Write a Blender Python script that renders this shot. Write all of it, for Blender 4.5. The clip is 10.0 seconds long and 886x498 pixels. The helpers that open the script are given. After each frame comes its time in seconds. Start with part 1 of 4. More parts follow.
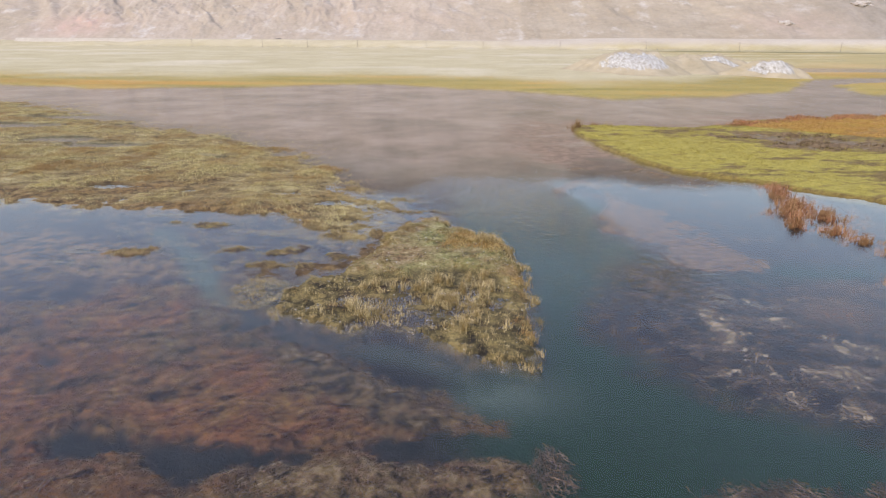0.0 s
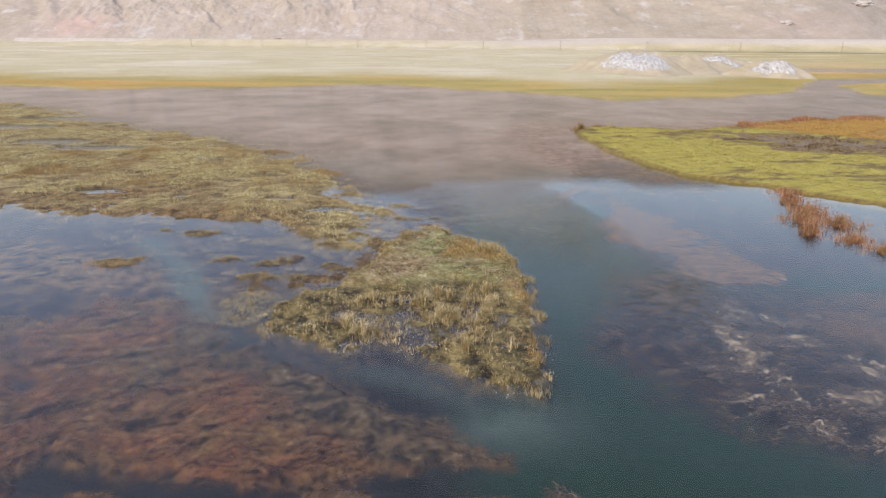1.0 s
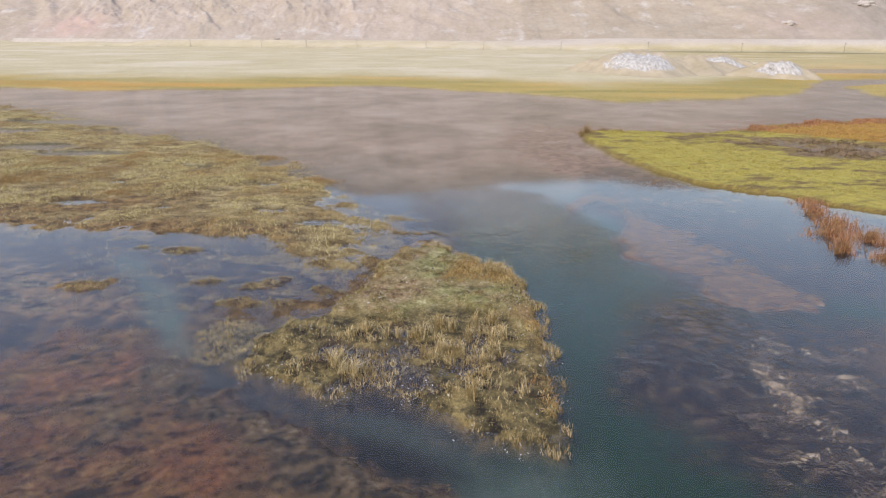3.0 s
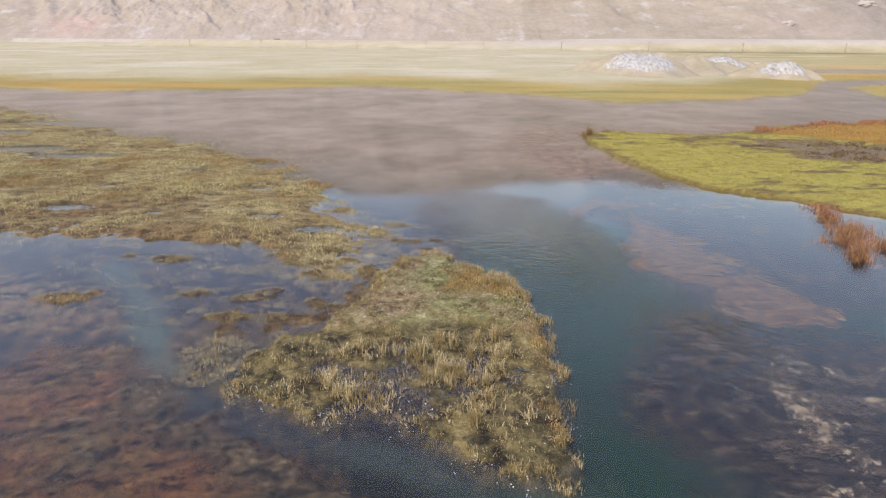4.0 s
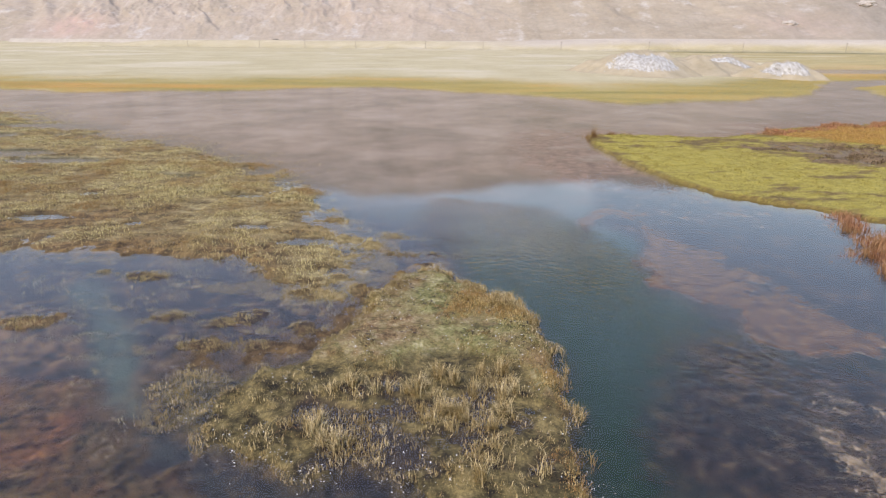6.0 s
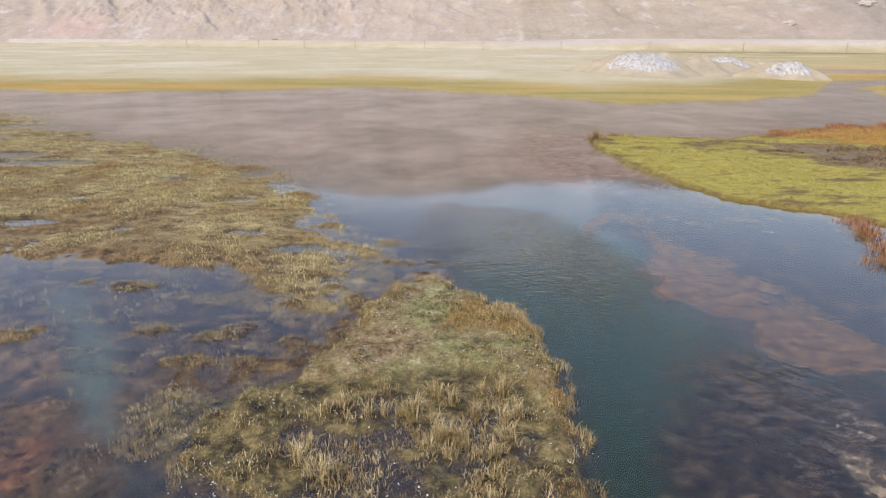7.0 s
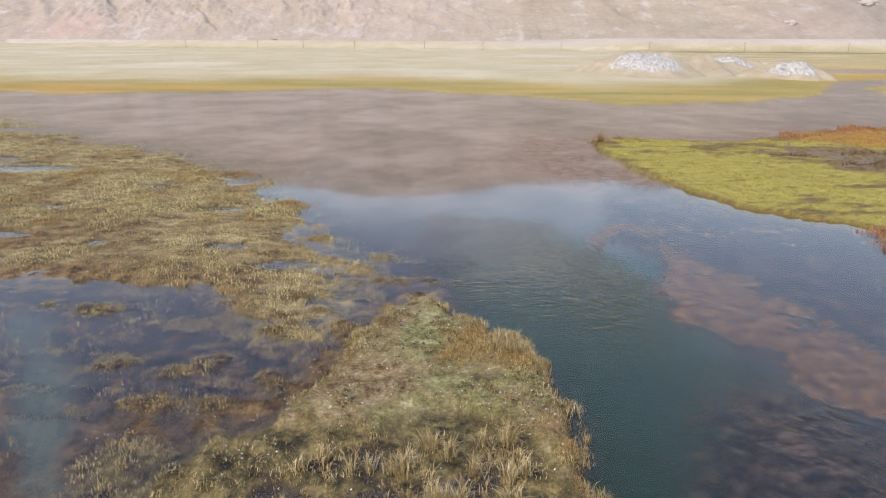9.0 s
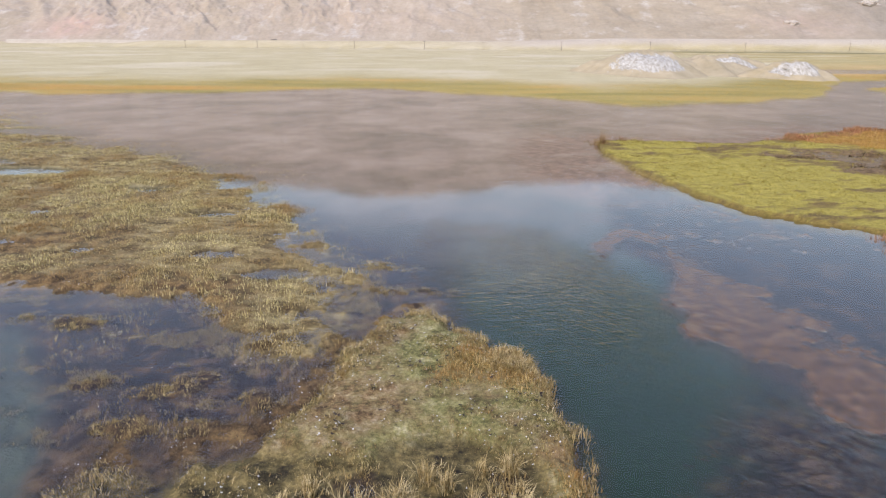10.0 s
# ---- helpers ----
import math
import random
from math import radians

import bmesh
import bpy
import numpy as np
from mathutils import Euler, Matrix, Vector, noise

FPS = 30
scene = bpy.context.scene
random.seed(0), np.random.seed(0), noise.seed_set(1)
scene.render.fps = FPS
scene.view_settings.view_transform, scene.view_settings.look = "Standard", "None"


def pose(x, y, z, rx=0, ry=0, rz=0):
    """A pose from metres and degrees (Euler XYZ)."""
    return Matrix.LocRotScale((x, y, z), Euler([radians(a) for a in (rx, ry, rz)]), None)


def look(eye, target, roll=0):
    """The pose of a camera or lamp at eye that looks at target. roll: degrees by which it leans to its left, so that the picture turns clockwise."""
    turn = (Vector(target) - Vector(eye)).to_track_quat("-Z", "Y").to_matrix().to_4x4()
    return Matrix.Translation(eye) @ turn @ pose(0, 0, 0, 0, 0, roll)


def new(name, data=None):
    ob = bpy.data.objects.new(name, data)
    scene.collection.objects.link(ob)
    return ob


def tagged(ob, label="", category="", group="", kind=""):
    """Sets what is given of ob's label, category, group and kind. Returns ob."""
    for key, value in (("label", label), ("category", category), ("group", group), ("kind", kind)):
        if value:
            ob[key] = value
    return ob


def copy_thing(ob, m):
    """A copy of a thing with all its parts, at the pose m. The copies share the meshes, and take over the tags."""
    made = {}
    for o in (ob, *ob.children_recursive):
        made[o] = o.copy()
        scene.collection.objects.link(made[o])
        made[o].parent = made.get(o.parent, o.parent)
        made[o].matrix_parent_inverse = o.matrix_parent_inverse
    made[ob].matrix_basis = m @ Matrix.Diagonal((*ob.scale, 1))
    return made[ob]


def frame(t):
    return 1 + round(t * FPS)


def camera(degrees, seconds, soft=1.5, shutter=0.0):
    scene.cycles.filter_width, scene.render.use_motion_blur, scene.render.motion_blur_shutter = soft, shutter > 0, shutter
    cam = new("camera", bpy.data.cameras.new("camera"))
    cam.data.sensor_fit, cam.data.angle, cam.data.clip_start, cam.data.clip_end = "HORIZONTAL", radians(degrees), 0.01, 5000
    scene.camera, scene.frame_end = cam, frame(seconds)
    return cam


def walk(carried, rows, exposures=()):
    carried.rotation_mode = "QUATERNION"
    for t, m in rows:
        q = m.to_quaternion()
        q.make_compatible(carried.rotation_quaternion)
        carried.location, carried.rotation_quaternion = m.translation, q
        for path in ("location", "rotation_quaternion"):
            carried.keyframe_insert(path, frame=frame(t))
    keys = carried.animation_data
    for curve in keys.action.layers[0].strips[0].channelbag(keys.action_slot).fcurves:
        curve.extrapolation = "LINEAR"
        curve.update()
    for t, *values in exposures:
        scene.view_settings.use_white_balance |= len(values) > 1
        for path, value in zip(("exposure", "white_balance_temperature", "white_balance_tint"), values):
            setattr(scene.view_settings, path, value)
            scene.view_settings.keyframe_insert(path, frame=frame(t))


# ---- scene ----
cam = camera(72.4, 10.0, soft=1.25)
METRES, EYE, TILT, LEAN, TURN = 12.69, 10.0, 0.0, 0.0, 0.0
ROWS = [
    (0.0, 0.0, 0.0, 0.0, 0.11, -19.19, -0.33),
    (0.5, -0.0008, 0.0541, 0.0005, 0.11, -19.19, -0.33),
    (1.0, -0.0018, 0.1128, 0.0008, 0.11, -19.19, -0.32),
    (1.5, -0.0032, 0.1677, 0.0007, 0.1, -19.19, -0.32),
    (2.0, -0.0041, 0.2266, 0.0011, 0.11, -19.19, -0.31),
    (2.5, -0.0052, 0.2775, 0.0015, 0.11, -19.18, -0.31),
    (4.0, -0.0075, 0.4311, -0.0, 0.12, -19.15, -0.32),
    (4.5, -0.0079, 0.4771, -0.0021, 0.11, -19.15, -0.32),
    (5.0, -0.0084, 0.5268, -0.004, 0.08, -19.16, -0.31),
    (5.5, -0.0089, 0.5723, -0.005, 0.06, -19.15, -0.31),
    (7.0, -0.0048, 0.714, -0.0109, 0.02, -19.12, -0.28),
    (7.5, -0.0018, 0.7585, -0.0123, 0.02, -19.12, -0.26),
    (8.0, 0.001, 0.8083, -0.0132, 0.01, -19.12, -0.25),
    (8.5, 0.0031, 0.853, -0.0139, 0.02, -19.12, -0.24),
    (9.0, 0.0057, 0.9039, -0.0146, 0.01, -19.12, -0.23),
    (9.5, 0.0092, 0.9491, -0.0152, 0.02, -19.12, -0.24),
    (10.0, 0.0121, 0.999, -0.0171, 0.02, -19.11, -0.24),
]
walk(cam, [(t, pose(0, 0, EYE, TILT, LEAN, TURN) @ pose(METRES * x, METRES * y, METRES * z, 90 + pitch, roll, yaw)) for t, x, y, z, yaw, pitch, roll in ROWS])

# ---------------------------------------------------------------- sky, sun, exposure
SUN_ELEV, SUN_AZ = 41.0, -145.0   # degrees; azimuth clockwise from +y
world = bpy.data.worlds.new("sky")
scene.world = world
world.use_nodes = True
wn, wl = world.node_tree.nodes, world.node_tree.links
sky = wn.new("ShaderNodeTexSky")
sky.sky_type, sky.sun_disc = "NISHITA", False
sky.sun_elevation, sky.sun_rotation = radians(SUN_ELEV), radians(SUN_AZ)
sky.altitude, sky.air_density, sky.dust_density, sky.ozone_density = 600, 1.9, 0.3, 1.6
wn["Background"].inputs["Strength"].default_value = 0.15
haze = wn.new("ShaderNodeMix")   # thin even high haze over the whole sky
haze.data_type = "RGBA"
haze.inputs[0].default_value = 0.18
haze.inputs[7].default_value = (9.4, 9.3, 15.2, 1)
wl.new(sky.outputs[0], haze.inputs[6])
wl.new(haze.outputs[2], wn["Background"].inputs["Color"])

sun = new("sun", bpy.data.lights.new("sun", "SUN"))
sun.data.energy, sun.data.angle, sun.data.color = 2.42, radians(1.2), (1.0, 0.832, 0.70)
az, el = radians(SUN_AZ), radians(SUN_ELEV)
sun_way = Vector((math.sin(az) * math.cos(el), math.cos(az) * math.cos(el), math.sin(el)))
sun.matrix_world = look(sun_way * 200, (0, 0, 0))
scene.view_settings.exposure = 0.63

# ---------------------------------------------------------------- small arithmetic


def lattice(ix, iy, seed):
    h = (ix.astype(np.int64) * 374761393 + iy.astype(np.int64) * 668265263 + seed * 974634777) & 0x7FFFFFFF
    h = ((h ^ (h >> 13)) * 1274126177) & 0x7FFFFFFF
    return ((h ^ (h >> 16)) & 0xFFFF) / 65535.0


def vnoise(x, y, seed=0):
    """Smooth value noise, 0 to 1."""
    fx, fy = np.floor(x), np.floor(y)
    tx, ty = x - fx, y - fy
    tx, ty = tx * tx * tx * (tx * (6 * tx - 15) + 10), ty * ty * ty * (ty * (6 * ty - 15) + 10)
    a, b = lattice(fx, fy, seed), lattice(fx + 1, fy, seed)
    c, d = lattice(fx, fy + 1, seed), lattice(fx + 1, fy + 1, seed)
    return (a * (1 - tx) + b * tx) * (1 - ty) + (c * (1 - tx) + d * tx) * ty


def fbm(x, y, size, seed=0, octaves=4, gain=0.5):
    """Layered noise, about -1 to 1, with its largest forms of that size in metres."""
    total, amp, norm = 0.0, 1.0, 0.0
    ca, sa = math.cos(0.6), math.sin(0.6)
    px, py = x / size, y / size
    for o in range(octaves):
        total = total + amp * (vnoise(px + 17.3 * o, py - 9.1 * o, seed + o) * 2 - 1)
        norm += amp
        amp *= gain
        px, py = 2.03 * (ca * px - sa * py), 2.03 * (sa * px + ca * py)
    return total / norm * 1.5


def step(a, b, v):
    t = np.clip((v - a) / (b - a), 0, 1)
    return t * t * (3 - 2 * t)


def inside(poly, x, y):
    """Distance to the outline of a patch, positive inside."""
    best = np.full(x.shape, 1e9)
    odd = np.zeros(x.shape, bool)
    n = len(poly)
    for i in range(n):
        (ax, ay), (bx, by) = poly[i], poly[(i + 1) % n]
        ex, ey = bx - ax, by - ay
        t = np.clip(((x - ax) * ex + (y - ay) * ey) / (ex * ex + ey * ey + 1e-9), 0, 1)
        best = np.minimum(best, np.hypot(x - ax - t * ex, y - ay - t * ey))
        if ay != by:
            odd ^= ((ay > y) != (by > y)) & (x < ex * (y - ay) / ey + ax)
    return np.where(odd, best, -best)


# ---------------------------------------------------------------- plan of the wetland (metres; the water's level is 0)
ISLAND = [(-2.5, 33.3), (-0.4, 33.3), (1.0, 31.6), (2.6, 30.5), (3.1, 28.4), (3.8, 25.6), (3.7, 23.0), (3.5, 20.8), (3.6, 18.2),
          (3.3, 16.9), (1.8, 17.2), (0.3, 17.9), (-1.1, 19.3), (-2.1, 20.9), (-2.9, 19.5), (-4.2, 20.1), (-5.5, 20.6), (-7.2, 21.6),
          (-9.0, 23.7), (-8.6, 24.6), (-6.5, 24.8), (-4.6, 25.7), (-3.6, 27.4), (-2.6, 29.4)]
TURF = [(-2.4, 33.0), (-0.3, 32.9), (1.5, 30.6), (2.9, 28.2), (3.6, 25.8), (3.5, 22.2), (2.7, 22.4), (2.3, 24.6), (0.6, 25.7),
        (-1.2, 24.9), (-4.0, 25.0), (-5.6, 24.2), (-3.4, 27.2)]
WETS = [(-1.9, 20.7, 1.5, 1.1), (-1.2, 22.5, 0.8, 0.5), (1.9, 22.0, 0.4, 0.6), (2.3, 20.0, 0.8, 0.4), (-3.6, 22.4, 0.8, 0.5), (0.2, 21.2, 0.5, 0.5), (0.4, 22.8, 1.1, 0.8), (-1.5, 23.5, 1.0, 0.6), (1.2, 23.4, 0.5, 0.8)]
MARSH = [(-90, 108), (-66, 100), (-46, 86), (-38.5, 77), (-25, 69), (-16.0, 60), (-10.5, 51.5), (-5.6, 42.6), (-3.0, 38.2), (-1.9, 34.4),
         (-2.9, 31.0), (-4.0, 29.8), (-6.2, 29.6), (-7.9, 32.4), (-9.6, 35.1), (-13, 34.6), (-19, 34.9), (-24, 35.5), (-30, 37.5),
         (-60, 44), (-120, 60), (-130, 110)]
POOLS = [(-23.3, 41.7, 2.2, 0.9), (-17.4, 40.6, 0.8, 0.7), (-23.8, 47.3, 1.1, 0.9), (-32.5, 58.5, 5.0, 1.8), (-39.0, 62.0, 4.5, 2.2),
         (-10.6, 39.9, 1.7, 0.8), (-13.1, 46.9, 1.6, 0.8), (-46, 80, 9.0, 2.2), (-7.4, 37.4, 1.5, 0.7), (-20, 53, 2.0, 0.7), (-52, 72, 9, 2.5)]
TUSSOCKS = [(-7.1, 28.7, 1.0, 0.8), (-13.2, 32.6, 1.1, 0.6), (-15.2, 33.0, 1.0, 0.5), (-8.4, 28.1, 0.7, 0.4), (-5.0, 27.6, 0.8, 0.6),
            (-7.5, 26.3, 1.5, 0.5), (-10.4, 28.5, 0.9, 0.5), (-12.6, 27.0, 1.2, 0.4), (-0.9, 35.6, 1.6, 0.5), (-2.1, 38.4, 1.6, 0.5), (-11.5, 25.6, 1.0, 0.4),
            (-14.8, 28.0, 1.5, 0.6)]
MEADOW = [(15.6, 74.5), (14.7, 68.0), (15.2, 60.5), (16.9, 52.0), (18.6, 47.6), (21.2, 45.6), (23.6, 43.6), (25.5, 41.0), (28.5, 38.5),
          (36, 33), (70, 24), (120, 60), (95, 92), (62, 86.5), (46.5, 82.6), (40.5, 80.5), (35, 76.0), (30, 73.0), (22, 74.5)]
MUD = [(28.5, 67.5), (35, 71.0), (39.5, 69.0), (45, 65.0), (51, 60.8), (64, 57), (70, 53), (52, 55.5), (44, 58), (37, 57.0), (31, 59.5), (33, 63)]
RUST = [(34.2, 75.2), (45.5, 82.0), (62, 86.0), (110, 82), (110, 60), (66, 58), (52, 62.0), (46, 66.0), (41, 70.0), (37.5, 72.0)]
WEED_RED = [(-9.6, 23.2), (-7.4, 20.2), (-4.6, 19.0), (-1.6, 17.0), (0.4, 15.4), (1.2, 14.4), (0.2, 14.3), (-2.6, 13.8), (-5.6, 13.5), (-9.2, 14.3),
            (-11.3, 15.8), (-13.4, 18.0), (-16.0, 21.6), (-14.0, 24.0), (-11.3, 24.2)]
WEED_SIDE = [(-10.8, 14.6), (-13.5, 18.4), (-16.4, 22.6), (-30, 26), (-34, 12), (-11.6, 12.6)]
WEED_DIM = [(-32, 33.0), (-22.6, 32.0), (-16, 29.5), (-11.5, 26.5), (-11.4, 25.0), (-14.5, 25.0), (-19, 25.5), (-32, 26)]
WEED_FRONT = [(-6.4, 12.1), (-4.0, 12.5), (-1.9, 12.7), (1.0, 12.9), (2.1, 12.6), (2.4, 11.7), (1.4, 11.1), (0.5, 4), (-14, 4), (-14.0, 11.0), (-12.0, 12.8), (-10.6, 12.9), (-9.0, 12.2), (-8.3, 12.6)]
WEED_RIGHT = [(6.2, 19.8), (7.1, 17.7), (8.9, 16.0), (10.6, 14.9), (12.3, 14.2), (16, 13), (22, 18), (21, 26), (15.2, 25.4), (11.8, 26.2), (10.2, 28.2), (8.4, 27.4), (7.0, 24.5), (6.4, 22.0)]
TANS = [(10.3, 19.8, 0.7, 1.7), (9.5, 17.0, 0.9, 0.5), (10.4, 15.8, 1.3, 0.5), (12.6, 17.0, 1.3, 0.8), (12.3, 15.0, 1.2, 0.5), (10.4, 21.4, 1.2, 0.5),
        (13.6, 22.7, 1.6, 0.4), (9.6, 19.0, 1.0, 0.5), (12.2, 21.0, 0.9, 0.4), (14.4, 18.8, 1.2, 0.7), (15.4, 16.4, 1.5, 0.7), (11.6, 23.2, 0.7, 0.35)]
MAT = [(7.8, 39.5), (8.8, 41.8), (10.2, 43.3), (11.3, 41.3), (10.3, 37.2), (8.8, 34.6), (9.2, 33.5), (8.8, 31.7), (9.6, 31.2), (9.9, 30.0), (10.8, 29.9),
       (11.5, 29.4), (10.9, 28.1), (10.7, 27.0), (11.2, 26.4), (12.2, 25.9), (14.5, 25.9), (15.5, 28.1), (14.6, 29.8), (14.2, 31.7), (14.3, 33.8), (13.1, 36.6), (11.9, 38.2),
       (12.6, 41.0), (11.6, 43.6), (9.8, 44.6), (7.6, 41.5)]
FRONDS_NEAR = [(6.6, 11.6, 0.8, 0.4), (8.4, 11.7, 1.2, 0.4), (10.5, 11.5, 1.4, 0.4), (2.7, 12.3, 0.4, 0.9), (7.4, 11.2, 1.2, 0.3)]
RUNNEL = [(-15.5, 31.5), (-12.6, 28.5), (-10.1, 24.2), (-8.5, 21.6), (-5.6, 19.9), (-3.0, 19.0), (-0.9, 18.4), (1.9, 16.0)]
SHORE_X = [-600, -96, -67, -46, -24, -11, 2, 13, 23, 30, 42, 54, 72, 85, 100, 140, 600]
SHORE_Y = [150, 135, 127, 131, 141, 142, 131, 128, 118, 107, 112, 116, 132, 148, 172, 185, 190]
SPIT = [(84, 122), (90, 147), (112, 160), (170, 166), (400, 150), (400, 100), (130, 104)]


def blobs(items, x, y):
    best = np.full(x.shape, -9.0)
    for bx, by, rx, ry in items:
        near = (np.abs(x - bx) < 3 * rx + 1) & (np.abs(y - by) < 3 * ry + 1)
        d = np.full(x.shape, -9.0)
        d[near] = (1 - np.hypot((x[near] - bx) / rx, (y[near] - by) / ry)) * min(rx, ry)
        best = np.maximum(best, d)
    return best


def plan(x, y):
    """Height of the ground and the share of each kind of ground, at places x, y."""
    n1, n2, n3 = fbm(x, y, 3.0, 1, 5, 0.6), fbm(x, y, 0.9, 7, 4, 0.68), fbm(x, y, 12.0, 13)
    far_n = fbm(x, y, 40.0, 21)
    wob = 0.45 * n1 + 0.22 * n2
    z = {}
    d_isl, d_turf = inside(ISLAND, x, y) + 0.95 * wob, inside(TURF, x, y) + 0.8 * wob
    d_wet = blobs(WETS, x, y) + 0.5 * wob + 0.55 * n2
    d_marsh = inside(MARSH, x, y) + 1.6 * wob * np.clip(y / 40, 0.7, 3)
    d_pool = blobs(POOLS, x, y) - 0.08 + 0.9 * wob
    d_tus = blobs(TUSSOCKS, x, y) + 0.8 * wob
    d_mead = inside(MEADOW, x, y) + 0.6 * wob
    d_mud, d_rust = inside(MUD, x, y) + 2.2 * n1 + n2, inside(RUST, x, y) + 1.6 * n1
    z["island"] = step(-0.25, 0.35, d_isl)
    z["turf"] = step(-0.3, 0.5, d_turf)
    fade = np.clip((y - 34) * 0.10, 0, 5)
    z["marsh"] = step(-0.6 - fade * 0.5, 1.0 + fade, d_marsh)
    z["meadow"] = step(-0.1, 0.3, d_mead)
    z["mud"] = step(-0.5, 0.8, d_mud) * z["meadow"]
    z["rust"] = step(-0.6, 1.2, d_rust) * z["meadow"]
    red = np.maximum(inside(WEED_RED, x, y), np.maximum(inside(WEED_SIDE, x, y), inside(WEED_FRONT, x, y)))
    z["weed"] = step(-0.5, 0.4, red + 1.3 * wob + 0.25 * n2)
    lee = (x + 9.6) * 0.648 + (y - 23.2) * 0.761
    z["olive"] = z["weed"] * step(-2.1, -1.0, lee + 1.1 * n1) * step(-12, -9.5, x) * step(12.8, 14, y)
    z["front"] = z["weed"] * step(13.3, 12.7, y + 0.2 * n1) * step(-7.5, -3.5, x + n1)
    z["dim"] = step(-0.9, 0.9, inside(WEED_DIM, x, y) + 1.6 * wob)
    z["plum"] = step(-1.5, 0.8, inside(WEED_RIGHT, x, y) + 1.4 * wob)
    east_edge = np.interp(y, [5, 12, 16, 20, 23, 25, 28, 31, 35, 38, 44, 50, 62], [16, 12.8, 9.0, 7.0, 7.8, 9.0, 10.6, 9.9, 8.9, 10.3, 9.1, 10.5, 13.0])
    z["east"] = step(-0.5, 0.9, x - east_edge + 0.9 * wob) * step(62, 48, y + 4 * n1) * step(25, 29.5, y + n1)
    # shelf: shallow muddy floor round the marsh and the island, and under the far lake
    d_shelf = np.maximum(np.maximum(d_marsh + 2.5, d_isl + 0.1 + 0.7 * step(3, -2, x)), 3.0 - 0.25 * np.abs(y - 29) - 1.6 * np.clip(x + 4.0, 0, 9))
    z["shelf"] = step(-1.0, 1.5, d_shelf) * (1 - 0.8 * step(38, 52, y))
    z["reach"] = step(28, 45, y + 2 * n1)
    z["ooze"] = step(2.2, -0.8, x + 0.5 * n1) * step(60, 40, y)
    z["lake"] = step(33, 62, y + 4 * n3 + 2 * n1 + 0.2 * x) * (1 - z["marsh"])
    z["flat"] = step(0, 6, inside(MEADOW, x, y) + 10.5 + 2 * n1) * (1 - z["meadow"]) * step(-0.35, 0.15, n1 + 0.3 * n3)
    way = np.full(x.shape, 1e9)          # winding runnel of milky water
    for (ax, ay), (bx, by) in zip(RUNNEL[:-1], RUNNEL[1:]):
        t = np.clip(((x - ax) * (bx - ax) + (y - ay) * (by - ay)) / ((bx - ax) ** 2 + (by - ay) ** 2), 0, 1)
        way = np.minimum(way, np.hypot(x - ax - t * (bx - ax), y - ay - t * (by - ay)))
    plume = (0.16 + 0.55 * step(20.0, 23.5, y) + 0.20 * step(-3.6, -1.8, x)) * np.exp(-((way + 0.35 * n1) / (0.5 + 0.02 * (y - 18))) ** 2)
    plume = np.maximum(plume, 0.72 * np.exp(-((x - 2.0 + 0.5 * n1) / 1.8) ** 2 - ((y - 15.9 + 0.4 * n1) / 1.0) ** 2))
    z["silt"] = np.clip(plume + 0.2 * n2 * plume, 0, 1)
    for name in ("weed", "olive", "dim", "front"):
        z[name] = z[name] * (1 - 0.85 * z["silt"])

    h = -1.3 + 0.1 * n1
    h = h + 0.8 * step(4.5, -1.5, x)
    h = h + (-0.32 + 0.05 * n1 - h) * z["shelf"]
    h = h + (-0.45 + 0.1 * n1 - h) * z["lake"]
    h = h + (-0.36 - h) * np.clip(z["flat"], 0, 1) * 0.9
    h = h + (-0.48 + 0.06 * n1 - h) * z["east"] * step(75, 60, y)
    h = h + (-0.20 + 0.11 * n2 + 0.08 * n1 - h) * z["weed"]
    h = h + (-0.28 + 0.10 * n2 - h) * z["dim"]
    h = h + (-0.35 + 0.16 * n2 + 0.12 * n1 - h) * z["plum"]
    z["under_mat"] = 0.4 * step(-0.6, 1.4, inside(MAT, x, y) + 0.5 * n1 + 0.3 * n2)
    h = h + (-0.17 - h) * step(-0.2, 0.5, inside(MAT, x, y) + 0.5 * n1 + 0.3 * n2)
    h = h + (-0.38 - h) * z["silt"] * 0.7
    edge = step(-0.4 * fade, 2.2 + 1.6 * fade, d_marsh + 0.8 * n1)
    loose = step(-9, -4.5, x) * step(47, 39, y)
    firm = step(-6, -10, x)
    hm = 0.08 + 0.06 * firm + (0.15 - 0.05 * firm) * n1 + (0.10 - 0.02 * firm) * n2 - (0.05 + 0.05 * np.clip(fade, 0, 2)) * (1 - edge) - 0.10 * loose - 0.05 * n3 + 0.12 * loose * n2
    hm = np.where(d_pool > 0, np.minimum(hm, -0.06 - 0.08 * np.clip(d_pool, 0, 1)), hm)
    h = h + (hm - h) * z["marsh"]
    h = np.maximum(h, -0.36 + 0.38 * step(-0.9, 0.45, d_tus) + 0.05 * n2 * step(-0.9, 0.0, d_tus))
    hi = 0.03 + 0.07 * step(22.2, 23.4, y) + 0.05 * n1 + 0.05 * n2 + 0.20 * z["turf"] + 0.05 * step(0, 1.0, d_turf)
    hi = hi - 0.16 * step(-0.15, 0.3, d_wet) * (1 - z["turf"])
    hi = hi + (0.01 + 0.09 * n2 + 0.05 * n1) * step(-2.6, -4.6, x) * (1 - 0.8 * z["turf"])
    hi = hi + (0.09 + 0.03 * n2) * step(21.4, 20.2, y + 0.4 * n1) * step(-0.6, 0.6, x + 0.4 * n1) * (1 - 0.7 * step(-0.1, 0.3, d_wet))
